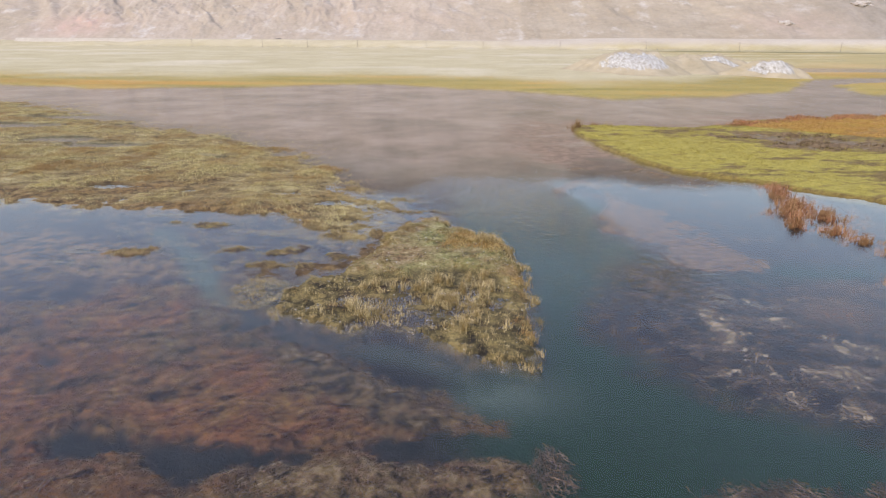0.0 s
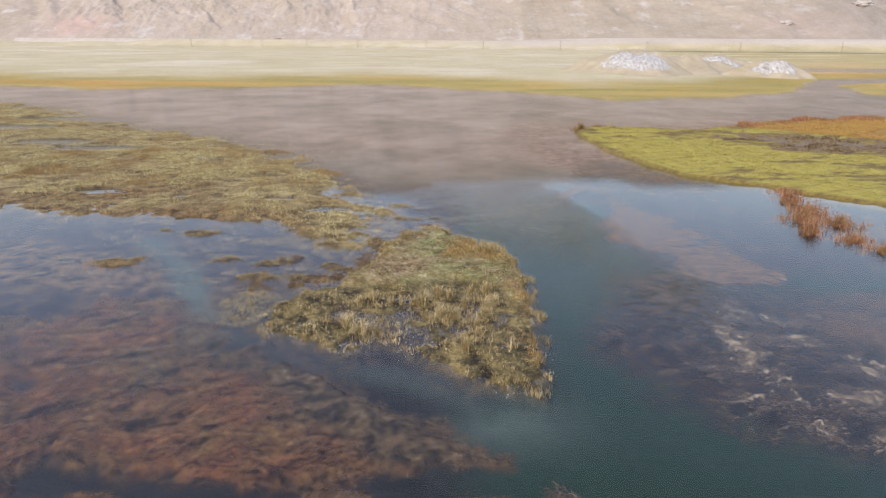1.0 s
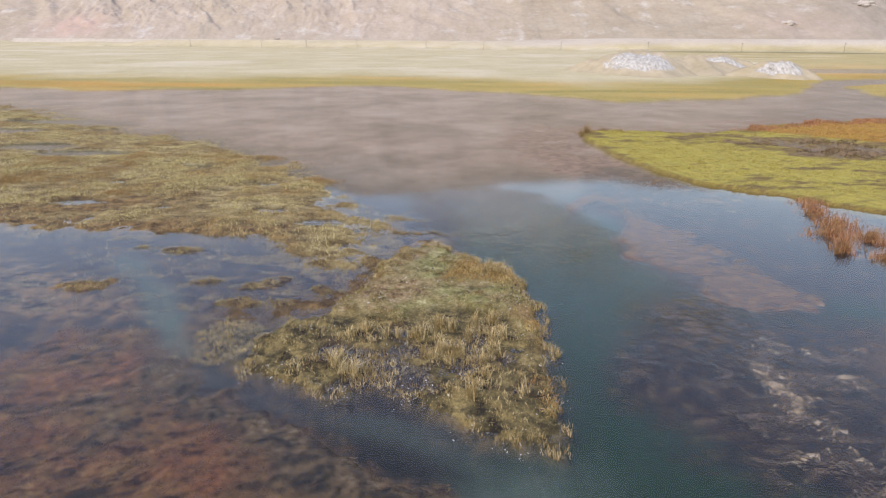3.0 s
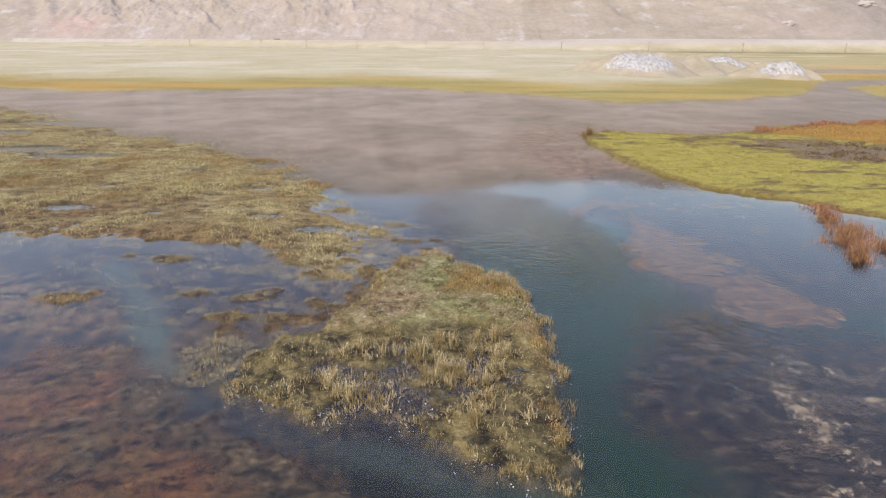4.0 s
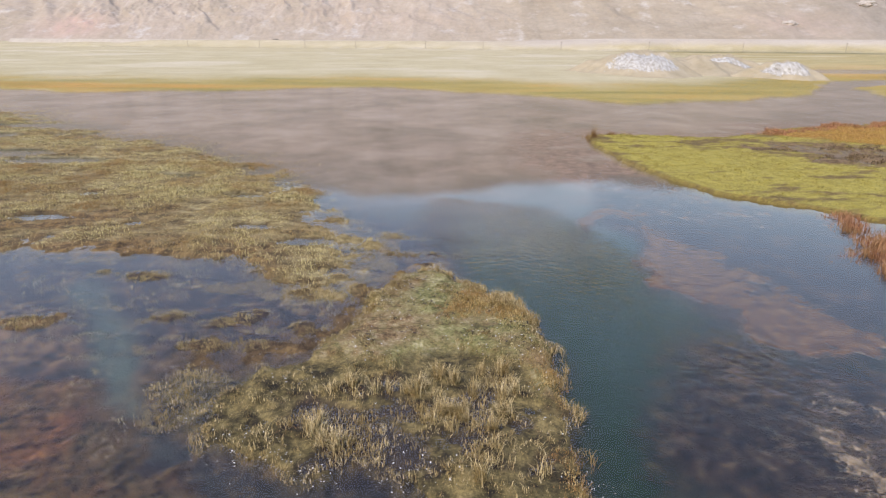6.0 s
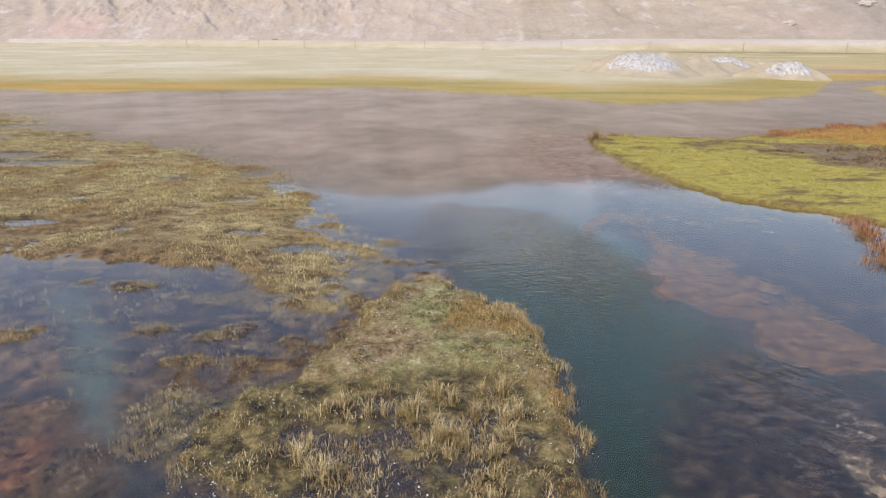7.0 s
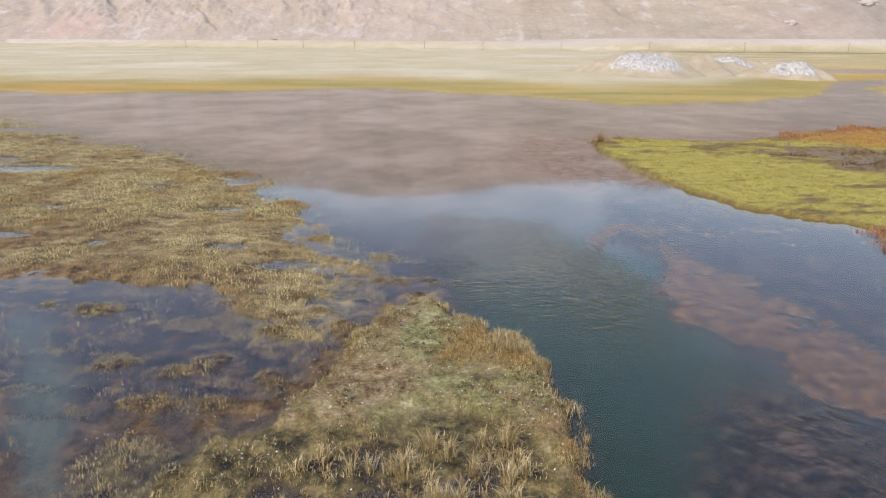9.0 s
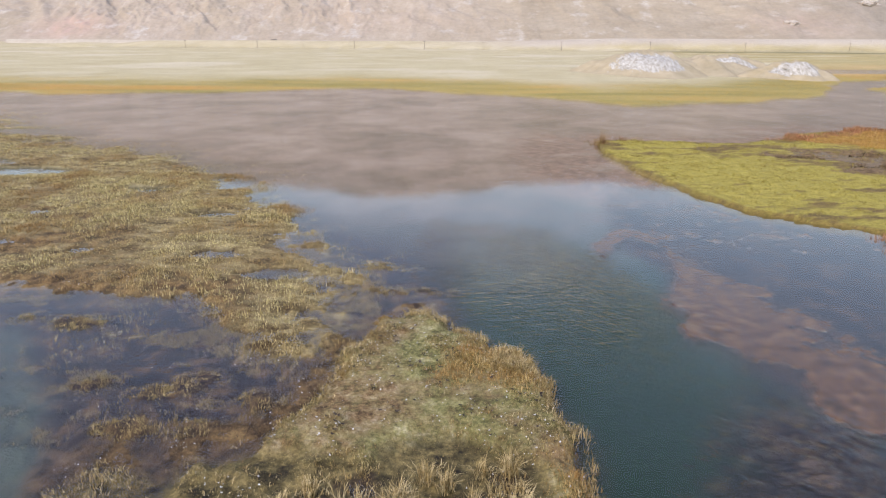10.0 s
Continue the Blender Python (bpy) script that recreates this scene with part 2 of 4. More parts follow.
    hi = hi + (-0.10 + 0.10 * n2 + 0.07 * n1 - hi) * 0.9 * step(-5.9, -7.0, x + 0.5 * n1)
    h = h + (hi - h) * z["island"]
    z["wet"] = z["island"] * step(-0.3, 0.3, d_wet) * (1 - z["turf"])
    he = 0.18 + 0.07 * n1 + 0.09 * n2 - 0.17 * z["mud"] + (0.10 * n2 + 0.06 * n1) * z["mud"]
    h = h + (he - h) * z["meadow"]
    z["marsh"] = z["marsh"] * (0.25 + 0.75 * step(-0.10, 0.0, h + 0.04 * n2))
    ring = step(-1.9, -0.3, d_isl + 0.5 * n1) * step(1.5, -1.0, x) * step(22, 25, y) * (1 - z["island"])
    h = np.where(ring > 0, np.maximum(h, h + (0.0 + 0.07 * n2 - h) * ring), h)
    # far shore, plain and the bank under the hills
    sy = np.interp(x, SHORE_X, SHORE_Y) + 3.0 * fbm(x, y, 14.0, 31) + 1.2 * n1
    d_land = y - sy
    d_spit = inside(SPIT, x, y) + 3.0 * fbm(x, y, 14.0, 33)
    creek = np.exp(-((y - 226 - 0.05 * (x - 150) - 4 * far_n) / 9.0) ** 2) * step(112, 135, x)
    land = np.maximum(step(-1.5, 1.5, d_land), step(-1.0, 2.0, d_spit))
    rise = 0.20 + 0.9 * step(0, 60, d_land) + 0.35 * far_n * step(5, 50, d_land) + 0.05 * n1
    low = step(98, 120, x + 5 * far_n) * step(275, 240, y)
    rise = rise - (rise - 0.14 - 0.05 * n1) * low
    vv = y + 0.17 * x + 4 * far_n
    bank = step(568, 606, vv)
    rise = rise + (6.8 + 3.0 * step(40, 160, x)) * bank - 2.4 * creek * (1 - bank)
    h = h + (rise - h) * land
    z["land"] = land
    z["amber"] = land * step(20, 9, d_land + 3 * n3) * step(1, 6, d_land) * step(-22, -50, x + 12 * far_n) * 0.85 + 0.75 * land * low * step(-0.5, 0.4, far_n + 0.4 * n3)
    z["plain"] = land * step(12, 48, d_land + 9 * far_n + 4 * n3) * step(-2, 12, -d_spit + 20 * (d_land > 5)) * (0.35 + 0.65 * np.maximum(step(150, 95, x - 0.12 * (y - 190) + 14 * far_n), 0.7 * step(520, 545, vv)))
    z["pale"] = land * 0.3 * step(0.25, 0.8, fbm(x, y * 1.6, 45.0, 41) + 0.35 * n3) * step(20, 60, d_land) * (1 - bank)
    z["bank"] = step(574, 590, vv + 3 * n1 - 6 * step(60, 200, x)) * (0.25 + 0.75 * step(-20, 110, x + 20 * far_n))
    z["ditch"] = np.exp(-((vv - 541) / 22.0) ** 2) * step(110, 215, x) * 0.9
    z["peat"] = z["marsh"] * step(4.5, 0.5, d_marsh + 1.2 * n1) * step(46, 38, y) * step(-5, -9, x)
    z["peat"] = np.maximum(z["peat"], 0.8 * ring)
    z["peat"] = np.maximum(z["peat"], z["marsh"] * step(-0.25, 0.35, fbm(x * 0.5, y * 1.2, 3.2, 91, 4, 0.6)) * step(-11, -20, x) * step(58, 46, y) * 0.9)
    z["hollow"] = step(0.9, 0.1, d_mead + 0.3 * n2) * z["meadow"]
    z["hollow"] = np.maximum(z["hollow"], 0.95 * step(0.25, 0.6, fbm(x * 0.3, y * 1.1, 1.5, 47, 4, 0.65) + 0.5 * n3 + 0.25 * step(56, 66, y) + 0.15 * step(20, 34, x)) * z["meadow"])
    return h, z, dict(isl=d_isl, turf=d_turf, wet=d_wet, marsh=d_marsh, pool=d_pool, tus=d_tus, mead=d_mead, mud=d_mud, rust=d_rust, n1=n1, n2=n2, n3=n3, land=d_land, spit=d_spit)


# ---------------------------------------------------------------- materials


class Nodes:
    def __init__(self, name):
        self.mat = bpy.data.materials.new(name)
        self.mat.use_nodes = True
        self.n, self.l = self.mat.node_tree.nodes, self.mat.node_tree.links
        self.bsdf = self.n["Principled BSDF"]
        self.place = self.n.new("ShaderNodeNewGeometry")

    def put(self, socket, value):
        if hasattr(value, "is_output"):
            self.l.new(value, socket)
        else:
            socket.default_value = value

    def noise(self, scale, detail=4.0, rough=0.6, stretch=(1, 1, 1), shift=0.0, turn=0.0, warp=0.0):
        m = self.n.new("ShaderNodeMapping")
        m.vector_type = "TEXTURE"            # turned first, then stretched
        m.inputs["Scale"].default_value = tuple(1 / v for v in stretch)
        m.inputs["Location"].default_value = (-shift, -shift * 0.7, 0)
        m.inputs["Rotation"].default_value = (0, 0, turn)
        self.l.new(self.place.outputs["Position"], m.inputs["Vector"])
        t = self.n.new("ShaderNodeTexNoise")
        t.inputs["Scale"].default_value, t.inputs["Detail"].default_value, t.inputs["Roughness"].default_value = scale, detail, rough
        t.inputs["Distortion"].default_value = warp
        self.l.new(m.outputs[0], t.inputs["Vector"])
        return t.outputs["Fac"]

    def mix(self, fac, a, b, how="MIX"):
        m = self.n.new("ShaderNodeMix")
        m.data_type, m.blend_type = "RGBA", how
        self.put(m.inputs[0], fac)
        self.put(m.inputs[6], a if hasattr(a, "is_output") else (*a, 1))
        self.put(m.inputs[7], b if hasattr(b, "is_output") else (*b, 1))
        return m.outputs[2]

    def ramp(self, fac, *stops):
        r = self.n.new("ShaderNodeValToRGB")
        e = r.color_ramp.elements
        while len(e) < len(stops):
            e.new(0.5)
        for el_, (p, c) in zip(e, stops):
            el_.position, el_.color = p, (*c, 1) if hasattr(c, "__len__") else (c, c, c, 1)
        self.l.new(fac, r.inputs[0])
        return r.outputs[0]

    def math(self, how, a, b=0.0):
        m = self.n.new("ShaderNodeMath")
        m.operation = how
        self.put(m.inputs[0], a)
        self.put(m.inputs[1], b)
        return m.outputs[0]

    def share(self, name):
        a = self.n.new("ShaderNodeAttribute")
        a.attribute_name = name
        return a.outputs["Fac"]

    def bump(self, height, strength, distance):
        b = self.n.new("ShaderNodeBump")
        b.inputs["Strength"].default_value, b.inputs["Distance"].default_value = strength, distance
        self.l.new(height, b.inputs["Height"])
        return b.outputs[0]

    def done(self, colour, rough=0.9, normal=None, spec=0.3):
        self.put(self.bsdf.inputs["Base Color"], colour if hasattr(colour, "is_output") else (*colour, 1))
        self.put(self.bsdf.inputs["Roughness"], rough)
        self.bsdf.inputs["Specular IOR Level"].default_value = spec
        if normal is not None:
            self.l.new(normal, self.bsdf.inputs["Normal"])
        return self.mat


def ground_material():
    k = Nodes("ground")
    fine, mid, big = k.noise(11.0, 6, 0.75), k.noise(1.6, 6, 0.65), k.noise(0.25, 5, 0.6)
    tuft = k.noise(2.7, 8, 0.78, (1.0, 1.25, 1), 53, 0.3)
    streak = k.noise(0.06, 5, 0.6, (0.35, 1.6, 1))
    col = k.mix(mid, (0.011, 0.033, 0.020), (0.020, 0.050, 0.031))          # deep channel bed: teal from light absorbed in deep water, painted into colour
    layers = [
        # lighter teal up the channel: shallower water's tint, also put into the bed colour
        ("reach", k.ramp(k.noise(0.35, 5, 0.6, shift=43), (0.3, (0.032, 0.060, 0.058)), (0.7, (0.058, 0.092, 0.085)))),
        ("ooze", k.ramp(mid, (0.3, (0.009, 0.010, 0.010)), (0.7, (0.028, 0.027, 0.024)))),
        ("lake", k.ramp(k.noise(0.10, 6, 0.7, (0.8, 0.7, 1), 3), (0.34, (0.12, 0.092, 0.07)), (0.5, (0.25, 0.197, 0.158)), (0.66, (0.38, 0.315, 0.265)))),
        ("shelf", k.ramp(mid, (0.34, (0.018, 0.016, 0.021)), (0.52, (0.044, 0.034, 0.035)), (0.68, (0.15, 0.095, 0.05)))),
        ("flat", k.ramp(mid, (0.38, (0.13, 0.085, 0.07)), (0.62, (0.29, 0.19, 0.145)))),
        ("east", k.ramp(k.noise(0.9, 7, 0.72, shift=15), (0.36, (0.016, 0.015, 0.018)), (0.52, (0.036, 0.028, 0.026)), (0.68, (0.12, 0.075, 0.05)))),
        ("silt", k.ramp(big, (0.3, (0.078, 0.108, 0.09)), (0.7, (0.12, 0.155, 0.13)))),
        ("dim", k.ramp(mid, (0.39, (0.024, 0.021, 0.022)), (0.61, (0.205, 0.125, 0.062)))),
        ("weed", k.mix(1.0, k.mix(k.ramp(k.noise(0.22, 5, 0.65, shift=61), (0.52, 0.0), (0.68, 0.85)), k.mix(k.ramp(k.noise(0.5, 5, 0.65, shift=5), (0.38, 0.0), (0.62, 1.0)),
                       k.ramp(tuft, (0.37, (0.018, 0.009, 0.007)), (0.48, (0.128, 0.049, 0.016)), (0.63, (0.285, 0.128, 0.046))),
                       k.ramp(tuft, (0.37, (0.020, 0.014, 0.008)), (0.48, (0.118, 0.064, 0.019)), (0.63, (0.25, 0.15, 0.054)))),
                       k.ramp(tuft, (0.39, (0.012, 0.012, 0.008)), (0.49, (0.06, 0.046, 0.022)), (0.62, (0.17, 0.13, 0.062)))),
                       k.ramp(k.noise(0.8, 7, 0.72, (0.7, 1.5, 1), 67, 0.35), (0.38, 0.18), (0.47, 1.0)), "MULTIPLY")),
        ("olive", k.ramp(k.noise(2.2, 7, 0.72, shift=13), (0.39, (0.013, 0.012, 0.009)), (0.49, (0.07, 0.048, 0.021)), (0.58, (0.135, 0.092, 0.042)), (0.68, (0.26, 0.195, 0.11)))),
        ("front", k.ramp(k.noise(2.0, 7, 0.72, shift=17), (0.40, (0.02, 0.016, 0.010)), (0.5, (0.125, 0.085, 0.036)), (0.64, (0.32, 0.235, 0.12)))),
        ("plum", k.ramp(k.noise(1.9, 8, 0.72, (0.8, 1.2, 1), 19), (0.38, (0.008, 0.007, 0.008)), (0.49, (0.026, 0.019, 0.015)), (0.57, (0.058, 0.038, 0.025)), (0.68, (0.15, 0.106, 0.065)))),
        ("under_mat", k.ramp(k.noise(1.4, 7, 0.7, shift=21), (0.34, (0.05, 0.036, 0.03)), (0.5, (0.10, 0.066, 0.046)), (0.7, (0.20, 0.13, 0.085)))),
        ("marsh", k.ramp(k.noise(0.9, 7, 0.7, (0.6, 1.4, 1), 27), (0.37, (0.06, 0.04, 0.018)), (0.5, (0.20, 0.15, 0.066)), (0.63, (0.34, 0.28, 0.14)))),
        ("peat", k.ramp(mid, (0.37, (0.035, 0.022, 0.012)), (0.5, (0.115, 0.07, 0.03)), (0.63, (0.22, 0.14, 0.058)))),
        ("island", k.ramp(k.noise(1.3, 7, 0.72, shift=33), (0.38, (0.018, 0.014, 0.009)), (0.49, (0.085, 0.066, 0.026)), (0.62, (0.22, 0.165, 0.065)))),
        ("wet", k.ramp(mid, (0.3, (0.028, 0.022, 0.020)), (0.7, (0.07, 0.05, 0.035)))),
        ("turf", k.mix(k.ramp(k.noise(0.33, 5, 0.7, shift=71), (0.42, 0.0), (0.6, 1.0)),
                       k.ramp(k.noise(1.5, 8, 0.8, shift=3), (0.39, (0.05, 0.046, 0.016)), (0.47, (0.16, 0.146, 0.05)), (0.55, (0.25, 0.22, 0.088)), (0.65, (0.40, 0.35, 0.20))),
                       k.ramp(k.noise(1.7, 8, 0.8, shift=9), (0.39, (0.055, 0.032, 0.015)), (0.47, (0.17, 0.106, 0.047)), (0.55, (0.25, 0.175, 0.09)), (0.65, (0.39, 0.31, 0.20))))),
        ("meadow", k.ramp(mid, (0.3, (0.22, 0.18, 0.035)), (0.7, (0.37, 0.305, 0.065)))),
        ("hollow", k.ramp(mid, (0.3, (0.085, 0.055, 0.02)), (0.7, (0.18, 0.12, 0.042)))),
        ("rust", k.ramp(mid, (0.3, (0.16, 0.085, 0.02)), (0.7, (0.36, 0.20, 0.05)))),
        ("mud", k.ramp(mid, (0.36, (0.085, 0.052, 0.022)), (0.66, (0.225, 0.15, 0.075)))),
        ("land", k.ramp(streak, (0.35, (0.22, 0.185, 0.055)), (0.55, (0.33, 0.25, 0.08)), (0.68, (0.40, 0.25, 0.07)))),
        ("amber", k.ramp(streak, (0.4, (0.28, 0.20, 0.06)), (0.6, (0.42, 0.23, 0.06)))),
        ("plain", k.ramp(k.noise(0.06, 8, 0.72, (0.6, 0.9, 1)), (0.3, (0.345, 0.285, 0.15)), (0.5, (0.41, 0.345, 0.20)), (0.7, (0.48, 0.405, 0.26)))),
        ("pale", k.ramp(big, (0.3, (0.52, 0.45, 0.34)), (0.7, (0.66, 0.58, 0.46)))),
        ("bank", k.ramp(k.noise(0.03, 7, 0.65, (0.5, 1, 1)), (0.3, (0.37, 0.312, 0.24)), (0.7, (0.46, 0.40, 0.315)))),
        ("ditch", k.ramp(mid, (0.3, (0.10, 0.095, 0.035)), (0.7, (0.16, 0.14, 0.06)))),
    ]
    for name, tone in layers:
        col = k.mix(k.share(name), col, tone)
    grain = k.ramp(fine, (0.3, 0.5), (0.7, 1.5))
    col = k.mix(1.0, col, grain, "MULTIPLY")
    relief = k.math("ADD", fine, k.math("MULTIPLY", mid, 2.0))
    return k.done(col, 0.92, k.bump(relief, 0.8, 0.06), 0.2)


def water_material():
    k = Nodes("water")
    k.n.remove(k.bsdf)
    # two crossing trains of small waves, and a fine shiver everywhere
    w1 = k.noise(2.6, 2, 0.5, (0.5, 1.6, 1), 0.0, -0.72, 0.7)
    w2 = k.noise(2.4, 2, 0.5, (0.5, 1.7, 1), 4, 0.22, 0.7)
    w3 = k.noise(9.0, 2, 0.5, (0.8, 1.3, 1), 9)
    w4 = k.noise(3.0, 3, 0.6, (0.8, 1.2, 1), 14)
    h = k.math("ADD", k.math("MULTIPLY", w1, k.share("slant")), k.math("MULTIPLY", w2, k.share("level")))
    h = k.math("ADD", h, k.math("ADD", k.math("MULTIPLY", w3, 0.002), k.math("MULTIPLY", w4, k.share("swell"))))
    bump = k.bump(h, 1.0, 0.09)
    gloss = k.n.new("ShaderNodeBsdfGlossy")
    k.l.new(k.math("ADD", k.math("MULTIPLY", k.share("swell"), 1.0), 0.025), gloss.inputs["Roughness"])
    k.l.new(bump, gloss.inputs["Normal"])
    clear = k.n.new("ShaderNodeBsdfTransparent")
    clear.inputs["Color"].default_value = (0.93, 0.95, 0.94, 1)
    fres = k.n.new("ShaderNodeFresnel")
    fres.inputs["IOR"].default_value = 1.33
    k.l.new(bump, fres.inputs["Normal"])
    murk = k.n.new("ShaderNodeBsdfDiffuse")     # fine suspended silt
    murk.inputs["Color"].default_value = (0.20, 0.27, 0.29, 1)
    body = k.n.new("ShaderNodeMixShader")
    body.inputs[0].default_value = 0.012
    k.l.new(clear.outputs[0], body.inputs[1])
    k.l.new(murk.outputs[0], body.inputs[2])
    mix = k.n.new("ShaderNodeMixShader")
    k.l.new(fres.outputs[0], mix.inputs[0])
    k.l.new(body.outputs[0], mix.inputs[1])
    k.l.new(gloss.outputs[0], mix.inputs[2])
    k.l.new(mix.outputs[0], k.n["Material Output"].inputs["Surface"])
    return k.mat


def blade_material(name, dark, mid, light, patch=0.35, patch_tone=None, vary=0.45):
    """Blades that differ one by one and in drifts."""
    k = Nodes(name)
    tone = k.ramp(k.place.outputs["Random Per Island"], (0.0, dark), (0.5, mid), (1.0, light))
    if patch_tone:
        tone = k.mix(k.ramp(k.noise(patch, 4, 0.6), (0.42, 0.0), (0.62, 0.85)), tone, patch_tone)
    shade = k.ramp(k.noise(6.0, 4, 0.7), (0.3, 1 - vary), (0.7, 1 + 0.85 * vary))
    return k.done(k.mix(1.0, tone, shade, "MULTIPLY"), 0.7, None, 0.25)


def plain_material(name, a, b, scale, rough=0.9, bump=0.3, distance=0.02, stretch=(1, 1, 1)):
    k = Nodes(name)
    big, fine = k.noise(scale, 6, 0.65, stretch), k.noise(scale * 7, 4, 0.65, stretch)
    col = k.mix(k.ramp(big, (0.3, 0.0), (0.7, 1.0)), a, b)
    col = k.mix(1.0, col, k.ramp(fine, (0.25, 0.75), (0.75, 1.2)), "MULTIPLY")
    return k.done(col, rough, k.bump(k.math("ADD", big, k.math("MULTIPLY", fine, 0.4)), bump, distance), 0.2)


# ---------------------------------------------------------------- mesh helpers


def mesh_from(name, verts, faces, material, smooth=True, shares=None, parent=None):
    """A mesh object from numpy arrays; faces are rows of three or four corners."""
    me = bpy.data.meshes.new(name)
    verts, faces = np.asarray(verts, np.float32), np.asarray(faces, np.int32)
    size = faces.shape[1]
    me.vertices.add(len(verts))
    me.vertices.foreach_set("co", verts.ravel())
    me.loops.add(faces.size)
    me.loops.foreach_set("vertex_index", faces.ravel())
    me.polygons.add(len(faces))
    me.polygons.foreach_set("loop_start", np.arange(0, faces.size, size, dtype=np.int32))
    me.polygons.foreach_set("use_smooth", np.full(len(faces), smooth))
    for key, values in (shares or {}).items():
        me.attributes.new(key, "FLOAT", "POINT").data.foreach_set("value", np.asarray(values, np.float32).ravel())
    me.update(calc_edges=True)
    me.materials.append(material)
    ob = new(name, me)
    if parent:
        ob.parent = parent
    return ob


def grid_faces(rows, cols):
    i = np.arange(rows - 1)[:, None] * cols + np.arange(cols - 1)[None, :]
    return np.stack([i, i + 1, i + cols + 1, i + cols], -1).reshape(-1, 4)


def part(name, bm, material, parent, label=""):
    me = bpy.data.meshes.new(name)
    bm.to_mesh(me)
    bm.free()
    me.materials.append(material)
    ob = new(name, me)
    ob.parent = parent
    return tagged(ob, label)


# ---------------------------------------------------------------- ground: one sheet to the horizon
GROUND = ground_material()
ys = [-900, -500, -280, -150, -80, -45, -30, -22, -17, -14]
while ys[-1] < 8:
    ys.append(ys[-1] + (0.4 if ys[-1] < -4 else 0.16))
while ys[-1] < 640:
    ys.append(ys[-1] + max(0.085, 0.0066 * (ys[-1] - 2)))
ys += [720, 900, 1300, 2200]
ys = np.array(ys, float)
us = np.linspace(-1, 1, 621)
wide = 0.80 * np.maximum(ys, 8.0) + 6.0
gx = wide[:, None] * us[None, :] + 1800 * us[None, :] ** 23
gy = np.repeat(ys[:, None], len(us), 1)
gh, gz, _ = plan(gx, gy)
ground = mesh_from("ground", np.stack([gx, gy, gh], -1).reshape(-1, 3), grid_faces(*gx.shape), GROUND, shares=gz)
tagged(ground, "wetland bed, grassy islets and dry tan plain below hills", "ground", kind="structure")

# ---------------------------------------------------------------- water
wys = np.concatenate([np.array([-900, -300, -100, -30, 0]), np.arange(5, 60, 0.5), np.arange(60, 262, 4.0)])
wxs = np.concatenate([np.array([-700, -300, -150, -80, -50]), np.arange(-40, 40.5, 0.5), np.array([50, 80, 150, 300, 700])])
wx, wy = np.meshgrid(wxs, wys)
CHANNEL = [(4.2, 12), (3.6, 17), (4.0, 24), (3.2, 30), (0.5, 34), (-2.2, 40), (0, 46), (6, 44), (8.5, 38), (8.6, 32), (11, 26.5), (13, 20), (14, 12)]
open_water = step(-1.2, 1.5, inside(CHANNEL, wx, wy) + 0.8 * fbm(wx, wy, 4.0, 51))
gusts = np.clip(0.75 + 0.75 * fbm(wx, wy, 5.0, 57), 0.15, 1.5)
trail = np.exp(-((wx - np.interp(wy, [14, 20, 25, 30, 36, 42, 50], [13.5, 10.8, 9.6, 7.6, 6.0, 4.0, 2.0])) / 2.6) ** 2) * step(18, 30, wy) * step(47, 37, wy)
slant = 0.012 + 0.95 * trail * gusts + 0.30 * open_water * step(18, 24, wy)
level = 0.012 + (0.8 * gusts * step(19, 26, wy) * step(45, 35, wy) + 0.06) * open_water * step(12, 8, wx)
swell = 0.002 + 0.075 * step(48, 100, wy)
water = mesh_from("water", np.stack([wx, wy, 0 * wx], -1).reshape(-1, 3), grid_faces(*wx.shape), water_material(), shares={"slant": slant, "level": level, "swell": swell})
water.visible_shadow = False   # clear water lets the sun down to the bed
tagged(water, "calm clear shallow lake water with light ripples", "water", kind="structure")

# ---------------------------------------------------------------- hills behind the plain


def hill_height(x, s):
    """Height above the toe, s metres behind it: eroded slopes with gullies that run down."""
    bend = 26 * fbm(x, s, 90.0, 61)
    left = step(60, -160, x)
    gully = 1 - np.abs(fbm(x + 0.45 * s + bend, s * 0.35, 46.0, 63, 4))
    small = 1 - np.abs(fbm(x - 0.3 * s + 0.4 * bend, s * 0.45, 15.0, 67, 3))
    up = step(0, 60, s)
    rug = (8.5 * (gully - 0.72) + 2.6 * (small - 0.7)) * (0.35 + 0.6 * left) + 0.9 * fbm(x, s, 5.0, 69, 3) * (0.2 + 0.8 * left)
    slope = 0.50 * s + 0.0004 * s * s + 18 * fbm(x, s, 220.0, 71) * step(0, 200, s)
    top = 200 + 16 * fbm(x, s * 0.2, 260.0, 73) + 52 * np.exp(-((x + 70) / 150) ** 2) + 25 * step(-150, -350, x) - 14 * step(60, 220, x)
    over = slope - top
    slope = np.where(over > -40, top - 40 + 40 * np.tanh((over + 40) / 40), slope)
    return slope + rug * up * (1 - 0.75 * step(90, 200, s)) + 0.25 * fbm(x, s, 2.0, 75, 2)


